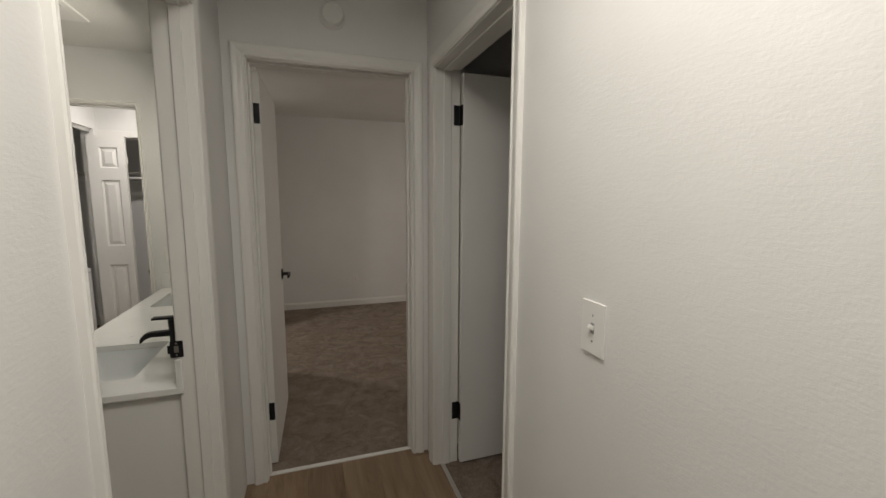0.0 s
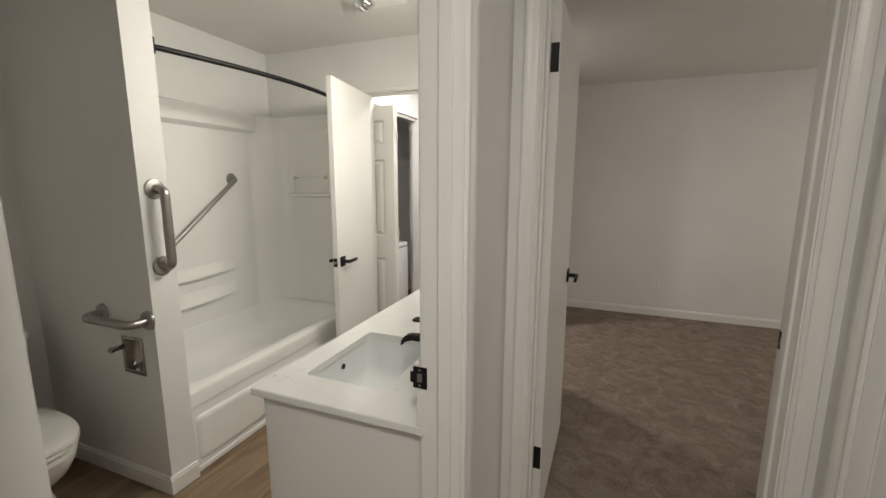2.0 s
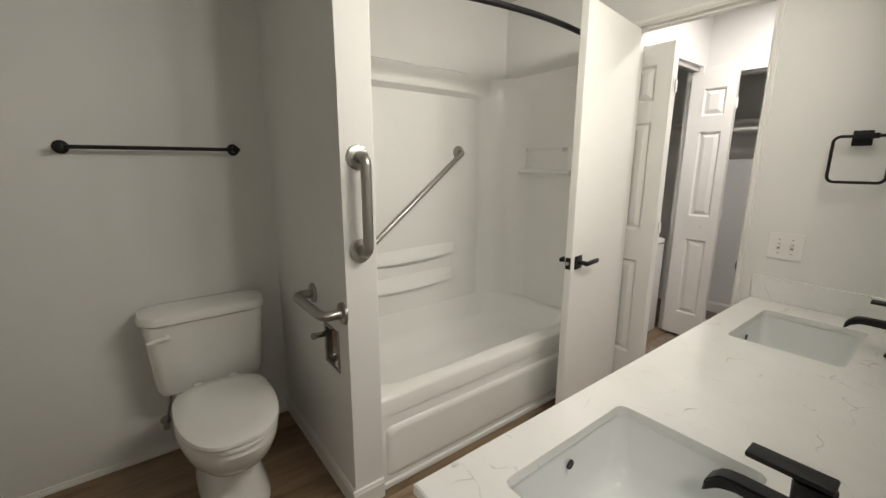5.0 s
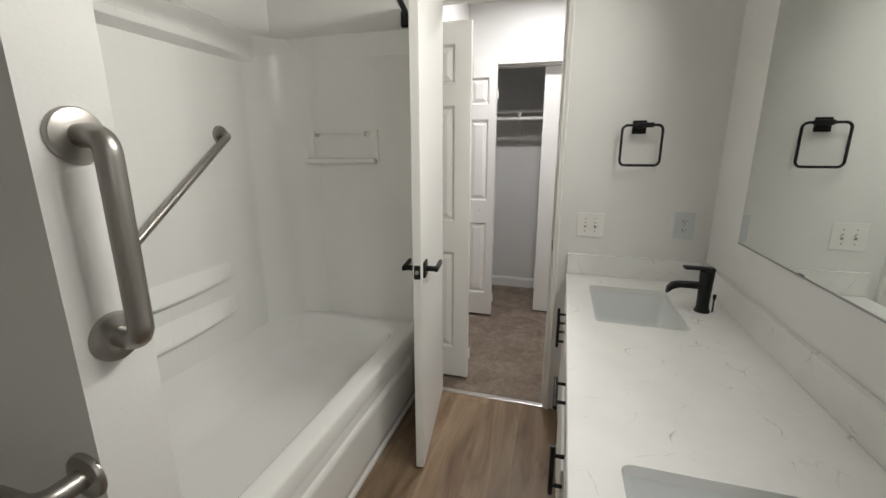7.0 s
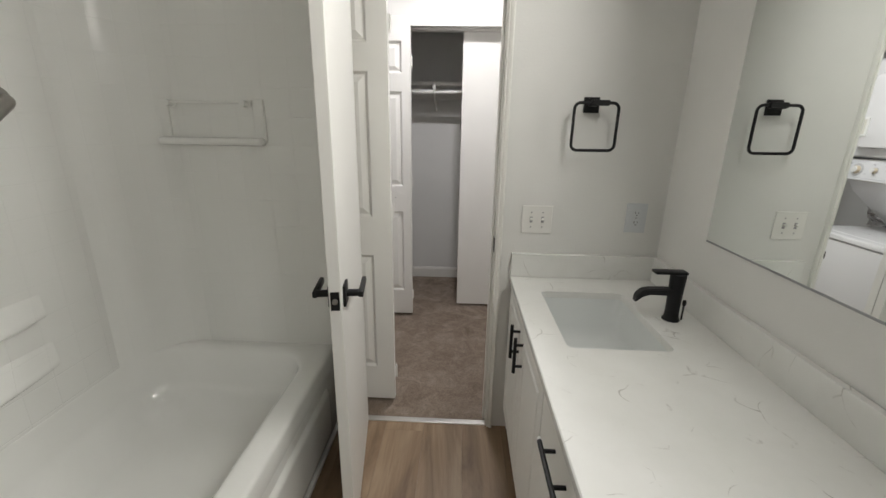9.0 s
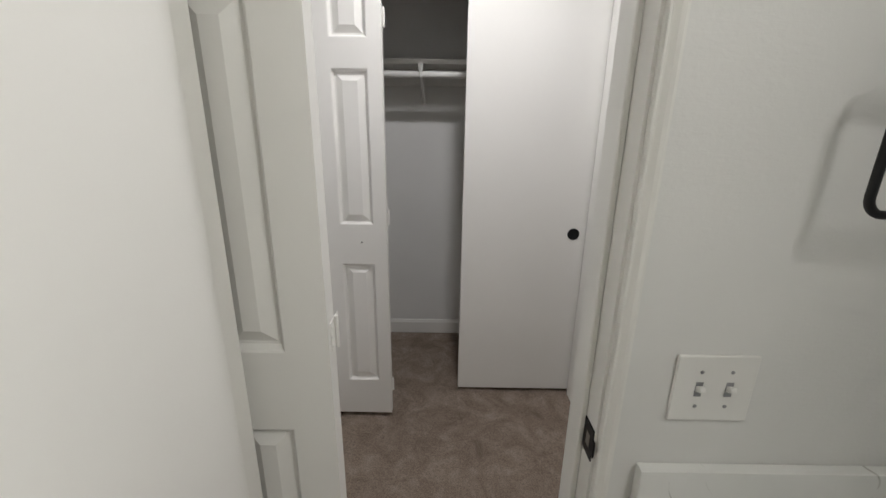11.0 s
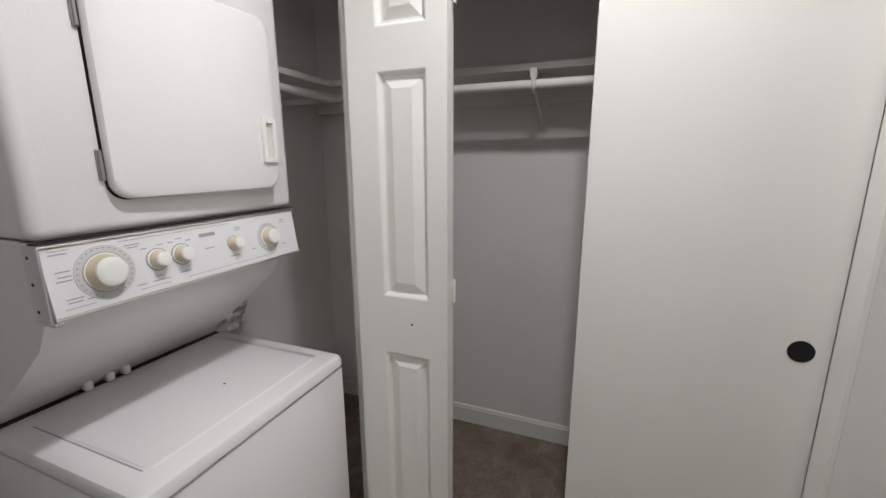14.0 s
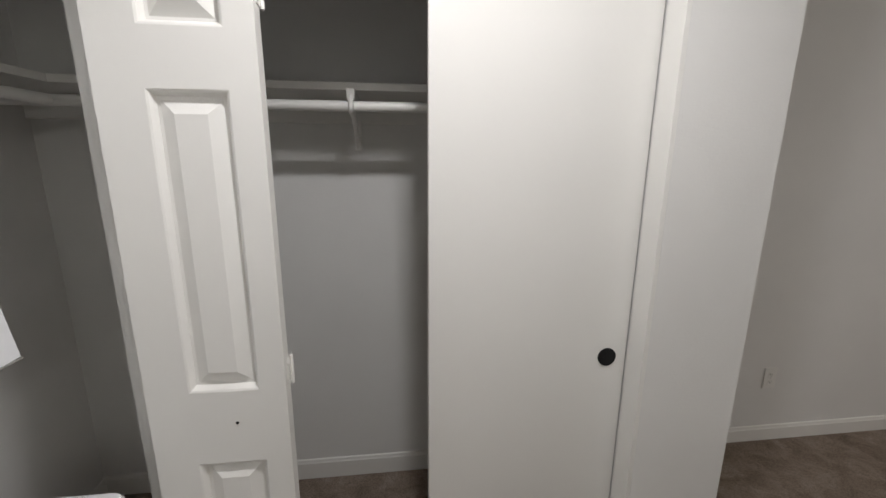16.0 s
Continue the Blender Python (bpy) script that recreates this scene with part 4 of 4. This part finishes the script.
# recessed paper holder
ph = thing("toilet_paper_holder", (-1.804, 2.066, 0.647), "recessed chrome paper holder in the partition", "paper holder")
bm = bmesh.new()
for b in ((-0.072, -0.056, -0.004, -0.0004, -0.088, 0.088), (0.056, 0.072, -0.004, -0.0004, -0.088, 0.088), (-0.056, 0.056, -0.004, -0.0004, 0.072, 0.088), (-0.056, 0.056, -0.004, -0.0004, -0.088, -0.072)):
    box(*b, 0.0015, 1, bm)
part("rim", bm, DARKCHROME, ph)
def cup_ring(i, y):
    return [(u, y, v) for u, v in rounded_rect(-0.0575 + i, 0.0575 - i, -0.0725 + i, 0.0725 - i, 0.012, 4)]
part("cup", loft([cup_ring(0, -0.002), cup_ring(0.001, 0.020), cup_ring(0.010, 0.044), cup_ring(0.026, 0.055)], False, True), DARKCHROME, ph, "dished chrome recess", True)
bm = tube([(-0.062, -0.003, 0.035), (-0.062, -0.052, 0.035)], [0.012, 0.011], 14)
lathe([(0.014, 0), (0.014, -0.012), (0.010, -0.015)], "y", 16, (-0.062, -0.046, 0.035), bm)
part("roller_arm", bm, DARKCHROME, ph, "short chrome roller arm", True)

# ---- toilet ----
to = thing("toilet", (WEST, 1.698, 0), "white two-piece toilet with closed lid against the wall", "toilet")
def egg(x0, x1, hw, z, n=40, front=1.0, side=0.85):
    """An oval that is blunter towards the wall; front and side below 1 square it off."""
    out = []
    for k in range(n):
        a = 2 * math.pi * k / n
        c, s = math.cos(a), math.sin(a)
        xc = x0 + (x1 - x0) * 0.42
        rx = (x1 - xc) if c > 0 else (xc - x0)
        out.append((xc + rx * math.copysign(abs(c) ** (0.55 if c < 0 else front), c), hw * math.copysign(abs(s) ** side, s), z))
    return out
bm = loft([egg(0.16, 0.628, 0.128, 0.0, front=0.5, side=0.6), egg(0.16, 0.630, 0.128, 0.022, front=0.5, side=0.6), egg(0.175, 0.612, 0.117, 0.055, front=0.5, side=0.6), egg(0.19, 0.590, 0.103, 0.12, front=0.6, side=0.65),
           egg(0.20, 0.575, 0.096, 0.168, front=0.8, side=0.8), egg(0.20, 0.600, 0.116, 0.196), egg(0.195, 0.662, 0.145, 0.228), egg(0.19, 0.715, 0.166, 0.275), egg(0.20, 0.752, 0.179, 0.33), egg(0.20, 0.766, 0.182, 0.368), egg(0.21, 0.760, 0.179, 0.384)])
part("bowl", bm, CHINA, to, "", True)
bm = box(0.02, 0.30, -0.15, 0.15, 0.31, 0.366, 0.02, 3)
part("tank_shelf", bm, CHINA, to, "", True)
bm = loft([egg(0.272, 0.766, 0.174, 0.389), egg(0.268, 0.772, 0.180, 0.394), egg(0.268, 0.772, 0.180, 0.404), egg(0.276, 0.764, 0.174, 0.408)])
part("seat", bm, CHINA, to, "white plastic seat", True)
bm = loft([egg(0.262, 0.764, 0.174, 0.412, side=0.72), egg(0.257, 0.772, 0.181, 0.417, side=0.72), egg(0.258, 0.769, 0.179, 0.428, side=0.72), egg(0.27, 0.750, 0.164, 0.437, side=0.75), egg(0.32, 0.70, 0.12, 0.440, side=0.8)])
part("lid", bm, CHINA, to, "white plastic closed lid", True)
part("lid_gap", loft([egg(0.29, 0.757, 0.168, 0.3845), egg(0.29, 0.757, 0.168, 0.4125)]), DARK, to, "dark joint under the lid")
for s in (-0.07, 0.07):
    part("lid_hinge", box(0.225, 0.266, s - 0.018, s + 0.018, 0.366, 0.424, 0.008, 3), CHINA, to, "", True)
def tk(x0, x1, hw, r, z, bow=0.0):
    hw *= 1.06
    pts = rounded_rect(x0, x1, -hw, hw, r, 6)
    return [(u + (bow * (1 - (v / hw) ** 2) if u > (x0 + x1) / 2 else 0), v, z) for u, v in pts]
bm = loft([tk(0.060, 0.170, 0.165, 0.03, 0.366), tk(0.036, 0.190, 0.192, 0.04, 0.380, 0.006), tk(0.028, 0.198, 0.202, 0.04, 0.41, 0.010), tk(0.015, 0.205, 0.222, 0.04, 0.70, 0.018), tk(0.015, 0.205, 0.222, 0.04, 0.705, 0.018)])
part("tank", bm, CHINA, to, "", True)
bm = loft([tk(0.012, 0.208, 0.228, 0.07, 0.702, 0.026), tk(0.006, 0.214, 0.238, 0.075, 0.710, 0.030), tk(0.006, 0.214, 0.238, 0.075, 0.730, 0.030), tk(0.012, 0.208, 0.231, 0.072, 0.743, 0.028), tk(0.030, 0.190, 0.205, 0.065, 0.752, 0.022), tk(0.07, 0.15, 0.14, 0.03, 0.756, 0.01)])
part("tank_lid", bm, CHINA, to, "", True)
bm = lathe([(0.014, 0), (0.014, 0.012), (0.010, 0.014)], "x", 16, (0.206, -0.155, 0.652))
tube([(0.222, -0.150, 0.652), (0.226, -0.185, 0.650), (0.228, -0.225, 0.645)], [0.009, 0.010, 0.007], 10, bm=bm, scale=(0.6, 1))
part("flush_lever", bm, CHINA, to, "white flush lever", True)
bm = tube(round_path([(0.0, -0.20, 0.17), (0.05, -0.20, 0.17), (0.06, -0.17, 0.30), (0.09, -0.15, 0.39)], 0.04), 0.006, 10)
part("supply_hose", bm, GREY, to, "thin braided supply hose", True)
bm = lathe([(0.022, 0.0004), (0.022, 0.004), (0.010, 0.008), (0.010, 0.05), (0.013, 0.05), (0.013, 0.075)], "x", 16, (0, -0.20, 0.17))
part("stop_valve", bm, STEEL, to, "small metal stop valve", True)

# ---- stacked washer and dryer ----
lc = thing("stacked_washer_dryer", (-2.08, 4.53, 0), "white stacked washer and dryer with cream knobs", "washer dryer")
def lp(name, bm, mat=ENAMEL, label="", smooth=True, parent=None):
    if parent is None:
        o = part(name, bm, mat, lc, label, smooth)
        o.matrix_basis = Matrix.Translation((2.08, -4.53, 0))
        return o
    return part(name, bm, mat, parent, label, smooth)
LY0, LY1 = 4.232, 4.826
lp("washer_body", box(-2.42, -1.782, LY0, LY1, 0.02, 0.749, 0.004))
bm = bmesh.new()
def wt(i, z, r=0.022):
    return [(u, v, z) for u, v in rounded_rect(-2.42 + i, -1.776 - i, LY0 - 0.003 + i, LY1 + 0.003 - i, r, 5)]
loft([wt(0.004, 0.756), wt(0, 0.760), wt(0, 0.778), wt(0.004, 0.787), wt(0.012, 0.791)], True, True, bm)
lp("washer_top", bm)
bm = bmesh.new()
def wl(i, z, r=0.018):
    return [(u, v, z) for u, v in rounded_rect(-2.262 + i, -1.838 - i, LY0 + 0.055 + i, LY1 - 0.055 - i, r, 5)]
loft([wl(-0.002, 0.7905), wl(0, 0.7928), wl(0.003, 0.7938)], False, True, bm)
lp("lid", bm, ENAMEL, "washer lid")
def groove(y0, y1):
    """A shallow channel with rounded ends beside the lid."""
    def ring(i, z):
        return [(u, v, z) for u, v in rounded_rect(-2.215 + i, -1.846 - i, y0 + i, y1 - i, (y1 - y0) * 0.45 - i, 5)]
    return loft([ring(0, 0.7906), ring(0.0005, 0.7914), ring((y1 - y0) * 0.22, 0.7911)], False, True)
lp("lid_groove", groove(LY1 - 0.055, LY1 - 0.038), GROOVE, "shallow finger groove beside the lid")
lp("lid_joint", box(-2.215, -1.846, LY0 + 0.047, LY0 + 0.051, 0.7905, 0.7916, 0.0005, 1), INK, "thin dark joint beside the lid")
lp("chip_mark", lathe([(0.0035, 0), (0.003, 0.0004)], "z", 10, (-1.965, 4.565, 0.7939)), DARK, "small dark chip in the lid")
for yy in (4.415, 4.465, 4.505):
    b = box(-2.280, -2.252, yy - 0.010, yy + 0.010, 0.7938, 0.820, 0.008, 3)
    lp("lid_bumper", b, KNOBW, "small rubber bumper")
# sloping support between washer and dryer
bm = loft([[(-2.29, y, 0.792), (-2.42, y, 0.792), (-2.42, y, 1.234), (-1.965, y, 1.234), (-1.955, y, 1.10), (-2.00, y, 1.03), (-2.12, y, 0.93), (-2.24, y, 0.84)] for y in (LY0 + 0.004, LY1 - 0.03)])
lp("support_column", bm, ENAMEL, "", True)
lp("column_gap", box(-2.292, -2.27, LY0 + 0.01, LY1 - 0.02, 0.7915, 0.7935), DARK, "dark gap behind the lid")
bm = box(-2.42, -1.932, LY0 - 0.004, LY1 + 0.010, 1.235, 1.805, 0.022, 5)
lp("dryer_body", bm)
bm = box(-1.985, -1.94, LY0, LY1, 1.098, 1.234, 0.002, 1)
lp("console_body", bm)
# tilted control panel
cp = lp("control_panel", loft([[(-1.938, y, 1.232), (-1.925, y, 1.225), (-1.908, y, 1.108), (-1.925, y, 1.100), (-1.94, y, 1.11)] for y in (LY0 - 0.002, LY1 - 0.008)]), PANELP, "white control panel with printed scales", False)
def face(z):
    return -1.925 + (1.225 - z) / 0.117 * 0.017
tilt = Matrix.Rotation(radians(-8.3), 4, "Y")
def on_panel(bm, y, z):
    bmesh.ops.transform(bm, matrix=Matrix.Translation((face(z), y, z)) @ tilt, verts=bm.verts)
    return bm
def dial(y, z, r, ring):
    """A knob on its skirt: a printed scale ring, a rimmed disc where the dial is large, a cream body and a white cap."""
    large = ring > 0.03
    k = part("knob_skirt", on_panel(lathe([(ring, 0.0003), (ring, 0.0012), (ring * 0.97, 0.0015)], "x", 40), y, z), DIALG if large else INK, cp, "", True)
    disc = ring * 0.72 if large else ring * 0.90
    if large:
        part("dial_rim", on_panel(lathe([(disc * 1.035, 0.0014), (disc * 1.035, 0.0022), (disc, 0.0024)], "x", 40), y, z), INK, k, "thin dark rim", True)
    part("dial_face", on_panel(lathe([(disc, 0.0016), (disc * 0.98, 0.0034), (0.004, 0.0036)], "x", 40), y, z), KNOBW, k, "white dial face", True)
    part("knob", on_panel(lathe([(r * 1.16, 0.003), (r * 1.12, 0.008), (r * 0.98, 0.016), (r * 0.95, 0.0205)], "x", 30), y, z), CREAM, k, "aged cream knob", True)
    part("knob_cap", on_panel(lathe([(r * 0.92, 0.0200), (r * 0.91, 0.0235), (r * 0.84, 0.0252), (r * 0.5, 0.0258), (0.002, 0.0260)], "x", 30), y, z), KNOBW, k, "white knob cap", True)
for y, z, r, ring in ((4.318, 1.168, 0.0290, 0.050), (4.414, 1.170, 0.0160, 0.0235), (4.466, 1.170, 0.0160, 0.0235), (4.602, 1.169, 0.0145, 0.019), (4.714, 1.166, 0.0205, 0.038)):
    dial(y, z, r, ring)
# unreadable print as bars
rnd = random.Random(4)
def printed(y, z, w, h=0.0019):
    part("print", on_panel(box(0.0002, 0.0020 if h > 0.002 and w < 0.004 else 0.0006, -w / 2, w / 2, -h / 2, h / 2), y, z), INK, cp)
for y, z, w in ((4.255, 1.213, 0.026), (4.255, 1.183, 0.022), (4.256, 1.174, 0.020), (4.254, 1.167, 0.024), (4.262, 1.134, 0.026), (4.262, 1.128, 0.022), (4.286, 1.128, 0.014), (4.372, 1.208, 0.028), (4.372, 1.203, 0.020),
                (4.392, 1.196, 0.012), (4.424, 1.199, 0.014), (4.447, 1.199, 0.012), (4.466, 1.204, 0.014), (4.487, 1.197, 0.012), (4.374, 1.128, 0.02), (4.412, 1.137, 0.012), (4.414, 1.128, 0.034), (4.466, 1.132, 0.026),
                (4.535, 1.170, 0.024), (4.62, 1.205, 0.018), (4.62, 1.200, 0.016), (4.598, 1.139, 0.026), (4.66, 1.144, 0.012), (4.77, 1.204, 0.020), (4.77, 1.198, 0.016), (4.765, 1.138, 0.018)):
    printed(y, z, w)
for a, b, z in ((4.240, 4.272, 1.219), (4.35, 4.60, 1.218), (4.245, 4.29, 1.118), (4.37, 4.43, 1.119), (4.47, 4.72, 1.119)):
    printed((a + b) / 2, z, b - a, 0.0010)
b = on_panel(box(0.0002, 0.0007, -0.020, 0.020, -0.004, 0.004), 4.535, 1.201)
part("emblem", b, INK, cp, "small grey emblem")
for k in range(26):
    a = radians(-160 + 320 * k / 25)
    for yc, zc, rr_ in ((4.318, 1.168, 0.0445), (4.714, 1.166, 0.0325)):
        if k % 2 == 0 or yc < 4.5:
            printed(yc + rr_ * math.sin(a), zc + rr_ * math.cos(a), 0.0035, 0.0022)
bm = bmesh.new()
for z, x in ((1.2275, -1.925), (1.104, -1.909)):
    tube([(x, LY0 - 0.003, z), (x, LY1 - 0.006, z)], 0.0032, 8, bm=bm)
lp("panel_trim", bm, BRASSY, "bright metal trim strip")
lp("panel_gap", box(-1.945, -1.9295, LY0 - 0.004, LY1 + 0.005, 1.2325, 1.2355), DARK, "dark joint above the control panel")
bm = box(-1.962, -1.916, LY0 - 0.007, LY0 - 0.002, 1.100, 1.230, 0.002)
box(-1.962, -1.905, LY0 - 0.008, LY0 + 0.006, 1.094, 1.101, 0.002, 2, bm)
pe = lp("panel_end", bm, FRAMEM, "silver metal end bracket", False)
for z in (1.118, 1.166, 1.212):
    part("screw", lathe([(0.0032, 0), (0.003, -0.001), (0.001, -0.0014)], "y", 10, (-1.945, LY0 - 0.0071, z)), DARK, pe)
RECESS = material("aged_white_plastic", (0.70, 0.68, 0.61), 0.45)
# dryer door, rounded, with its hinges and finger recess
DY0, DY1, DZ0, DZ1 = 4.352, 4.752, 1.297, 1.715
def dd(i, x):
    return [(x, v, w) for v, w in rounded_rect(DY0 + i, DY1 - i, DZ0 + i, DZ1 - i, 0.035, 6)]
bm = loft([dd(0.006, -1.930), dd(0, -1.926), dd(0, -1.914), dd(0.003, -1.909), dd(0.010, -1.9065)], True, True)
swing = Matrix.Translation((-1.926, DY0, 0)) @ Matrix.Rotation(radians(-2.6), 4, "Z") @ Matrix.Translation((1.926, -DY0, 0))
bmesh.ops.transform(bm, matrix=swing, verts=bm.verts)
dr = lp("dryer_door", bm, ENAMEL, "rounded white dryer door standing slightly open")
# black sheet behind the door that gives its gap the shade
loft_gap = bmesh.new()
loft([dd(-0.0022, -1.9325), dd(-0.0022, -1.9312), dd(0.01, -1.9312)], True, True, loft_gap)
lp("door_gap_shade", loft_gap, DARK, "dark sheet for the shade in the gap round the dryer door")
b = bmesh.new()
for bx in ((4.698, 4.709, 1.364, 1.474), (4.731, 4.742, 1.364, 1.474), (4.709, 4.731, 1.364, 1.376), (4.709, 4.731, 1.462, 1.474)):
    box(-1.9066, -1.8975, *bx, 0.0015, 2, b)
bmesh.ops.transform(b, matrix=swing, verts=b.verts)
h = part("finger_grip", b, KNOBW, dr, "cream finger grip")
b = box(-1.9066, -1.9058, 4.709, 4.731, 1.376, 1.462)
bmesh.ops.transform(b, matrix=swing, verts=b.verts)
part("grip_recess", b, RECESS, h, "shaded recess")
for z in (1.36, 1.62):
    part("hinge", box(-1.9315, -1.9275, DY0 - 0.011, DY0 - 0.001, z - 0.028, z + 0.028, 0.001, 1, tube([(-1.9265, DY0 - 0.005, z - 0.026), (-1.9265, DY0 - 0.005, z + 0.026)], 0.0035, 10)), GREY, dr, "grey door hinge", True)
# crumpled foil duct behind the column
du = thing("foil_duct", (-2.33, 4.86, 0.78), "crumpled foil dryer duct behind the washer", "duct")
bm = bmesh.new()
rs = []
for k in range(15):
    s = k / 14
    c = Vector((-0.02 + 0.05 * math.sin(2 * s), 0.035 * s, -0.05 + 0.28 * s))
    r0 = 0.062 + (0.010 if k % 2 else 0)
    rs.append([c + Vector((math.cos(2 * math.pi * j / 18) * (r0 + rnd.uniform(-0.012, 0.012)), math.sin(2 * math.pi * j / 18) * (r0 + rnd.uniform(-0.012, 0.012)), rnd.uniform(-0.008, 0.008))) for j in range(18)])
loft(rs, True, True, bm)
part("hose", bm, FOIL, du)

# ---- ceiling fixtures ----
hv = thing("heat_lamp_fixture", (-1.14, 3.05, CEILING), "square white ceiling fixture with silvered heat bulbs", "ceiling lamp")
part("cover", box(-0.16, 0.16, -0.16, 0.16, -0.012, -0.0005, 0.004), PLATE, hv)
for dx, dy in ((-0.065, 0.065), (0.065, -0.065)):
    part("reflector", lathe([(0.062, -0.012), (0.062, -0.016), (0.056, -0.016)], "z", 28, (dx, dy, 0)), CHROME, hv, "", True)
    part("bulb", lathe([(0.056, -0.014), (0.054, -0.03), (0.042, -0.048), (0.022, -0.058), (0.004, -0.060)], "z", 28, (dx, dy, 0)), CHROME, hv, "silvered heat bulb", True)
for fx, fy in ((-1.08, 4.41), (0.28, 0.62)):
    fl = thing("ceiling_light", (fx, fy, CEILING), "plain white flush ceiling light", "ceiling lamp", "flush ceiling lights")
    part("canopy", lathe([(0.12, -0.0005), (0.12, -0.009), (0.11, -0.012)], "z", 32), PLATE, fl, "", True)
# unseen window frame, made up to go with the bedroom fill lamp
wn = tagged(new("window_1"), "white window frame added out of view round the bedroom fill lamp", "window", "", "structure")
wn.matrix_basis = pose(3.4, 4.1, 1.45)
for n_, bx in (("added_window_frame", (-0.03, -0.0005, -0.83, -0.77, -0.68, 0.68)), ("added_window_frame", (-0.03, -0.0005, 0.77, 0.83, -0.68, 0.68)), ("added_window_frame", (-0.03, -0.0005, -0.77, 0.77, 0.62, 0.68)), ("added_window_sill", (-0.06, -0.0005, -0.85, 0.85, -0.70, -0.62))):
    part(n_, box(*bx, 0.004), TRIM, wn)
sm = thing("smoke_detector", (0.295, BED_S, 2.295), "round white smoke detector above the bedroom door", "smoke detector")
part("base", lathe([(0.062, -0.0004), (0.062, -0.010), (0.058, -0.012)], "y", 36), PLATE, sm, "", True)
part("cap", lathe([(0.055, -0.012), (0.053, -0.026), (0.046, -0.034), (0.010, -0.036), (0.004, -0.036)], "y", 36), PLATE, sm, "", True)

# ---- plank floor ----


def planks(name, x0, x1, y0, y1, label, start):
    fl = structure(name, box(x0, x1, y0, y1, -0.022, -0.006), DARK, label, "floor")
    w, length, gap = 0.182, 1.22, 0.0004
    rng = random.Random(start)
    i = 0
    x = x0 - rng.uniform(0, 0.12)
    while x < x1:
        y = y0 - rng.uniform(0.1, 1.1)
        while y < y1:
            a, b, c, d = max(x, x0) + gap / 2, min(x + w, x1) - gap / 2, max(y, y0) + gap / 2, min(y + length, y1) - gap / 2
            if b - a > 0.004 and d - c > 0.004:
                e, me = 0.0004, bpy.data.meshes.new("plank")
                vs = [(a, c, -0.006), (b, c, -0.006), (b, d, -0.006), (a, d, -0.006), (a, c, -e), (b, c, -e), (b, d, -e), (a, d, -e), (a + e, c + e, 0), (b - e, c + e, 0), (b - e, d - e, 0), (a + e, d - e, 0)]
                fs = [(0, 1, 5, 4), (1, 2, 6, 5), (2, 3, 7, 6), (3, 0, 4, 7), (4, 5, 9, 8), (5, 6, 10, 9), (6, 7, 11, 10), (7, 4, 8, 11), (8, 9, 10, 11)]
                me.from_pydata(vs, [], fs)
                me.materials.append(PLANK)
                o = new("plank", me)
                o.parent = fl
            y += length
        x += w


planks("floor_planks_bathroom", WEST, EASTB, BATH_S, 3.72, "wood-look vinyl plank floor of the bathroom", 3)
planks("floor_planks_entry", EASTB, EAST, DS, DN, "wood-look vinyl plank floor in the bathroom doorway", 9)
planks("floor_planks_hall", EAST, 0.80, -1.2, 2.42, "wood-look vinyl plank floor of the hall", 5)
planks("floor_planks_laundry", WEST, -1.708, 3.83, 4.93, "wood-look vinyl plank floor of the laundry nook", 7)
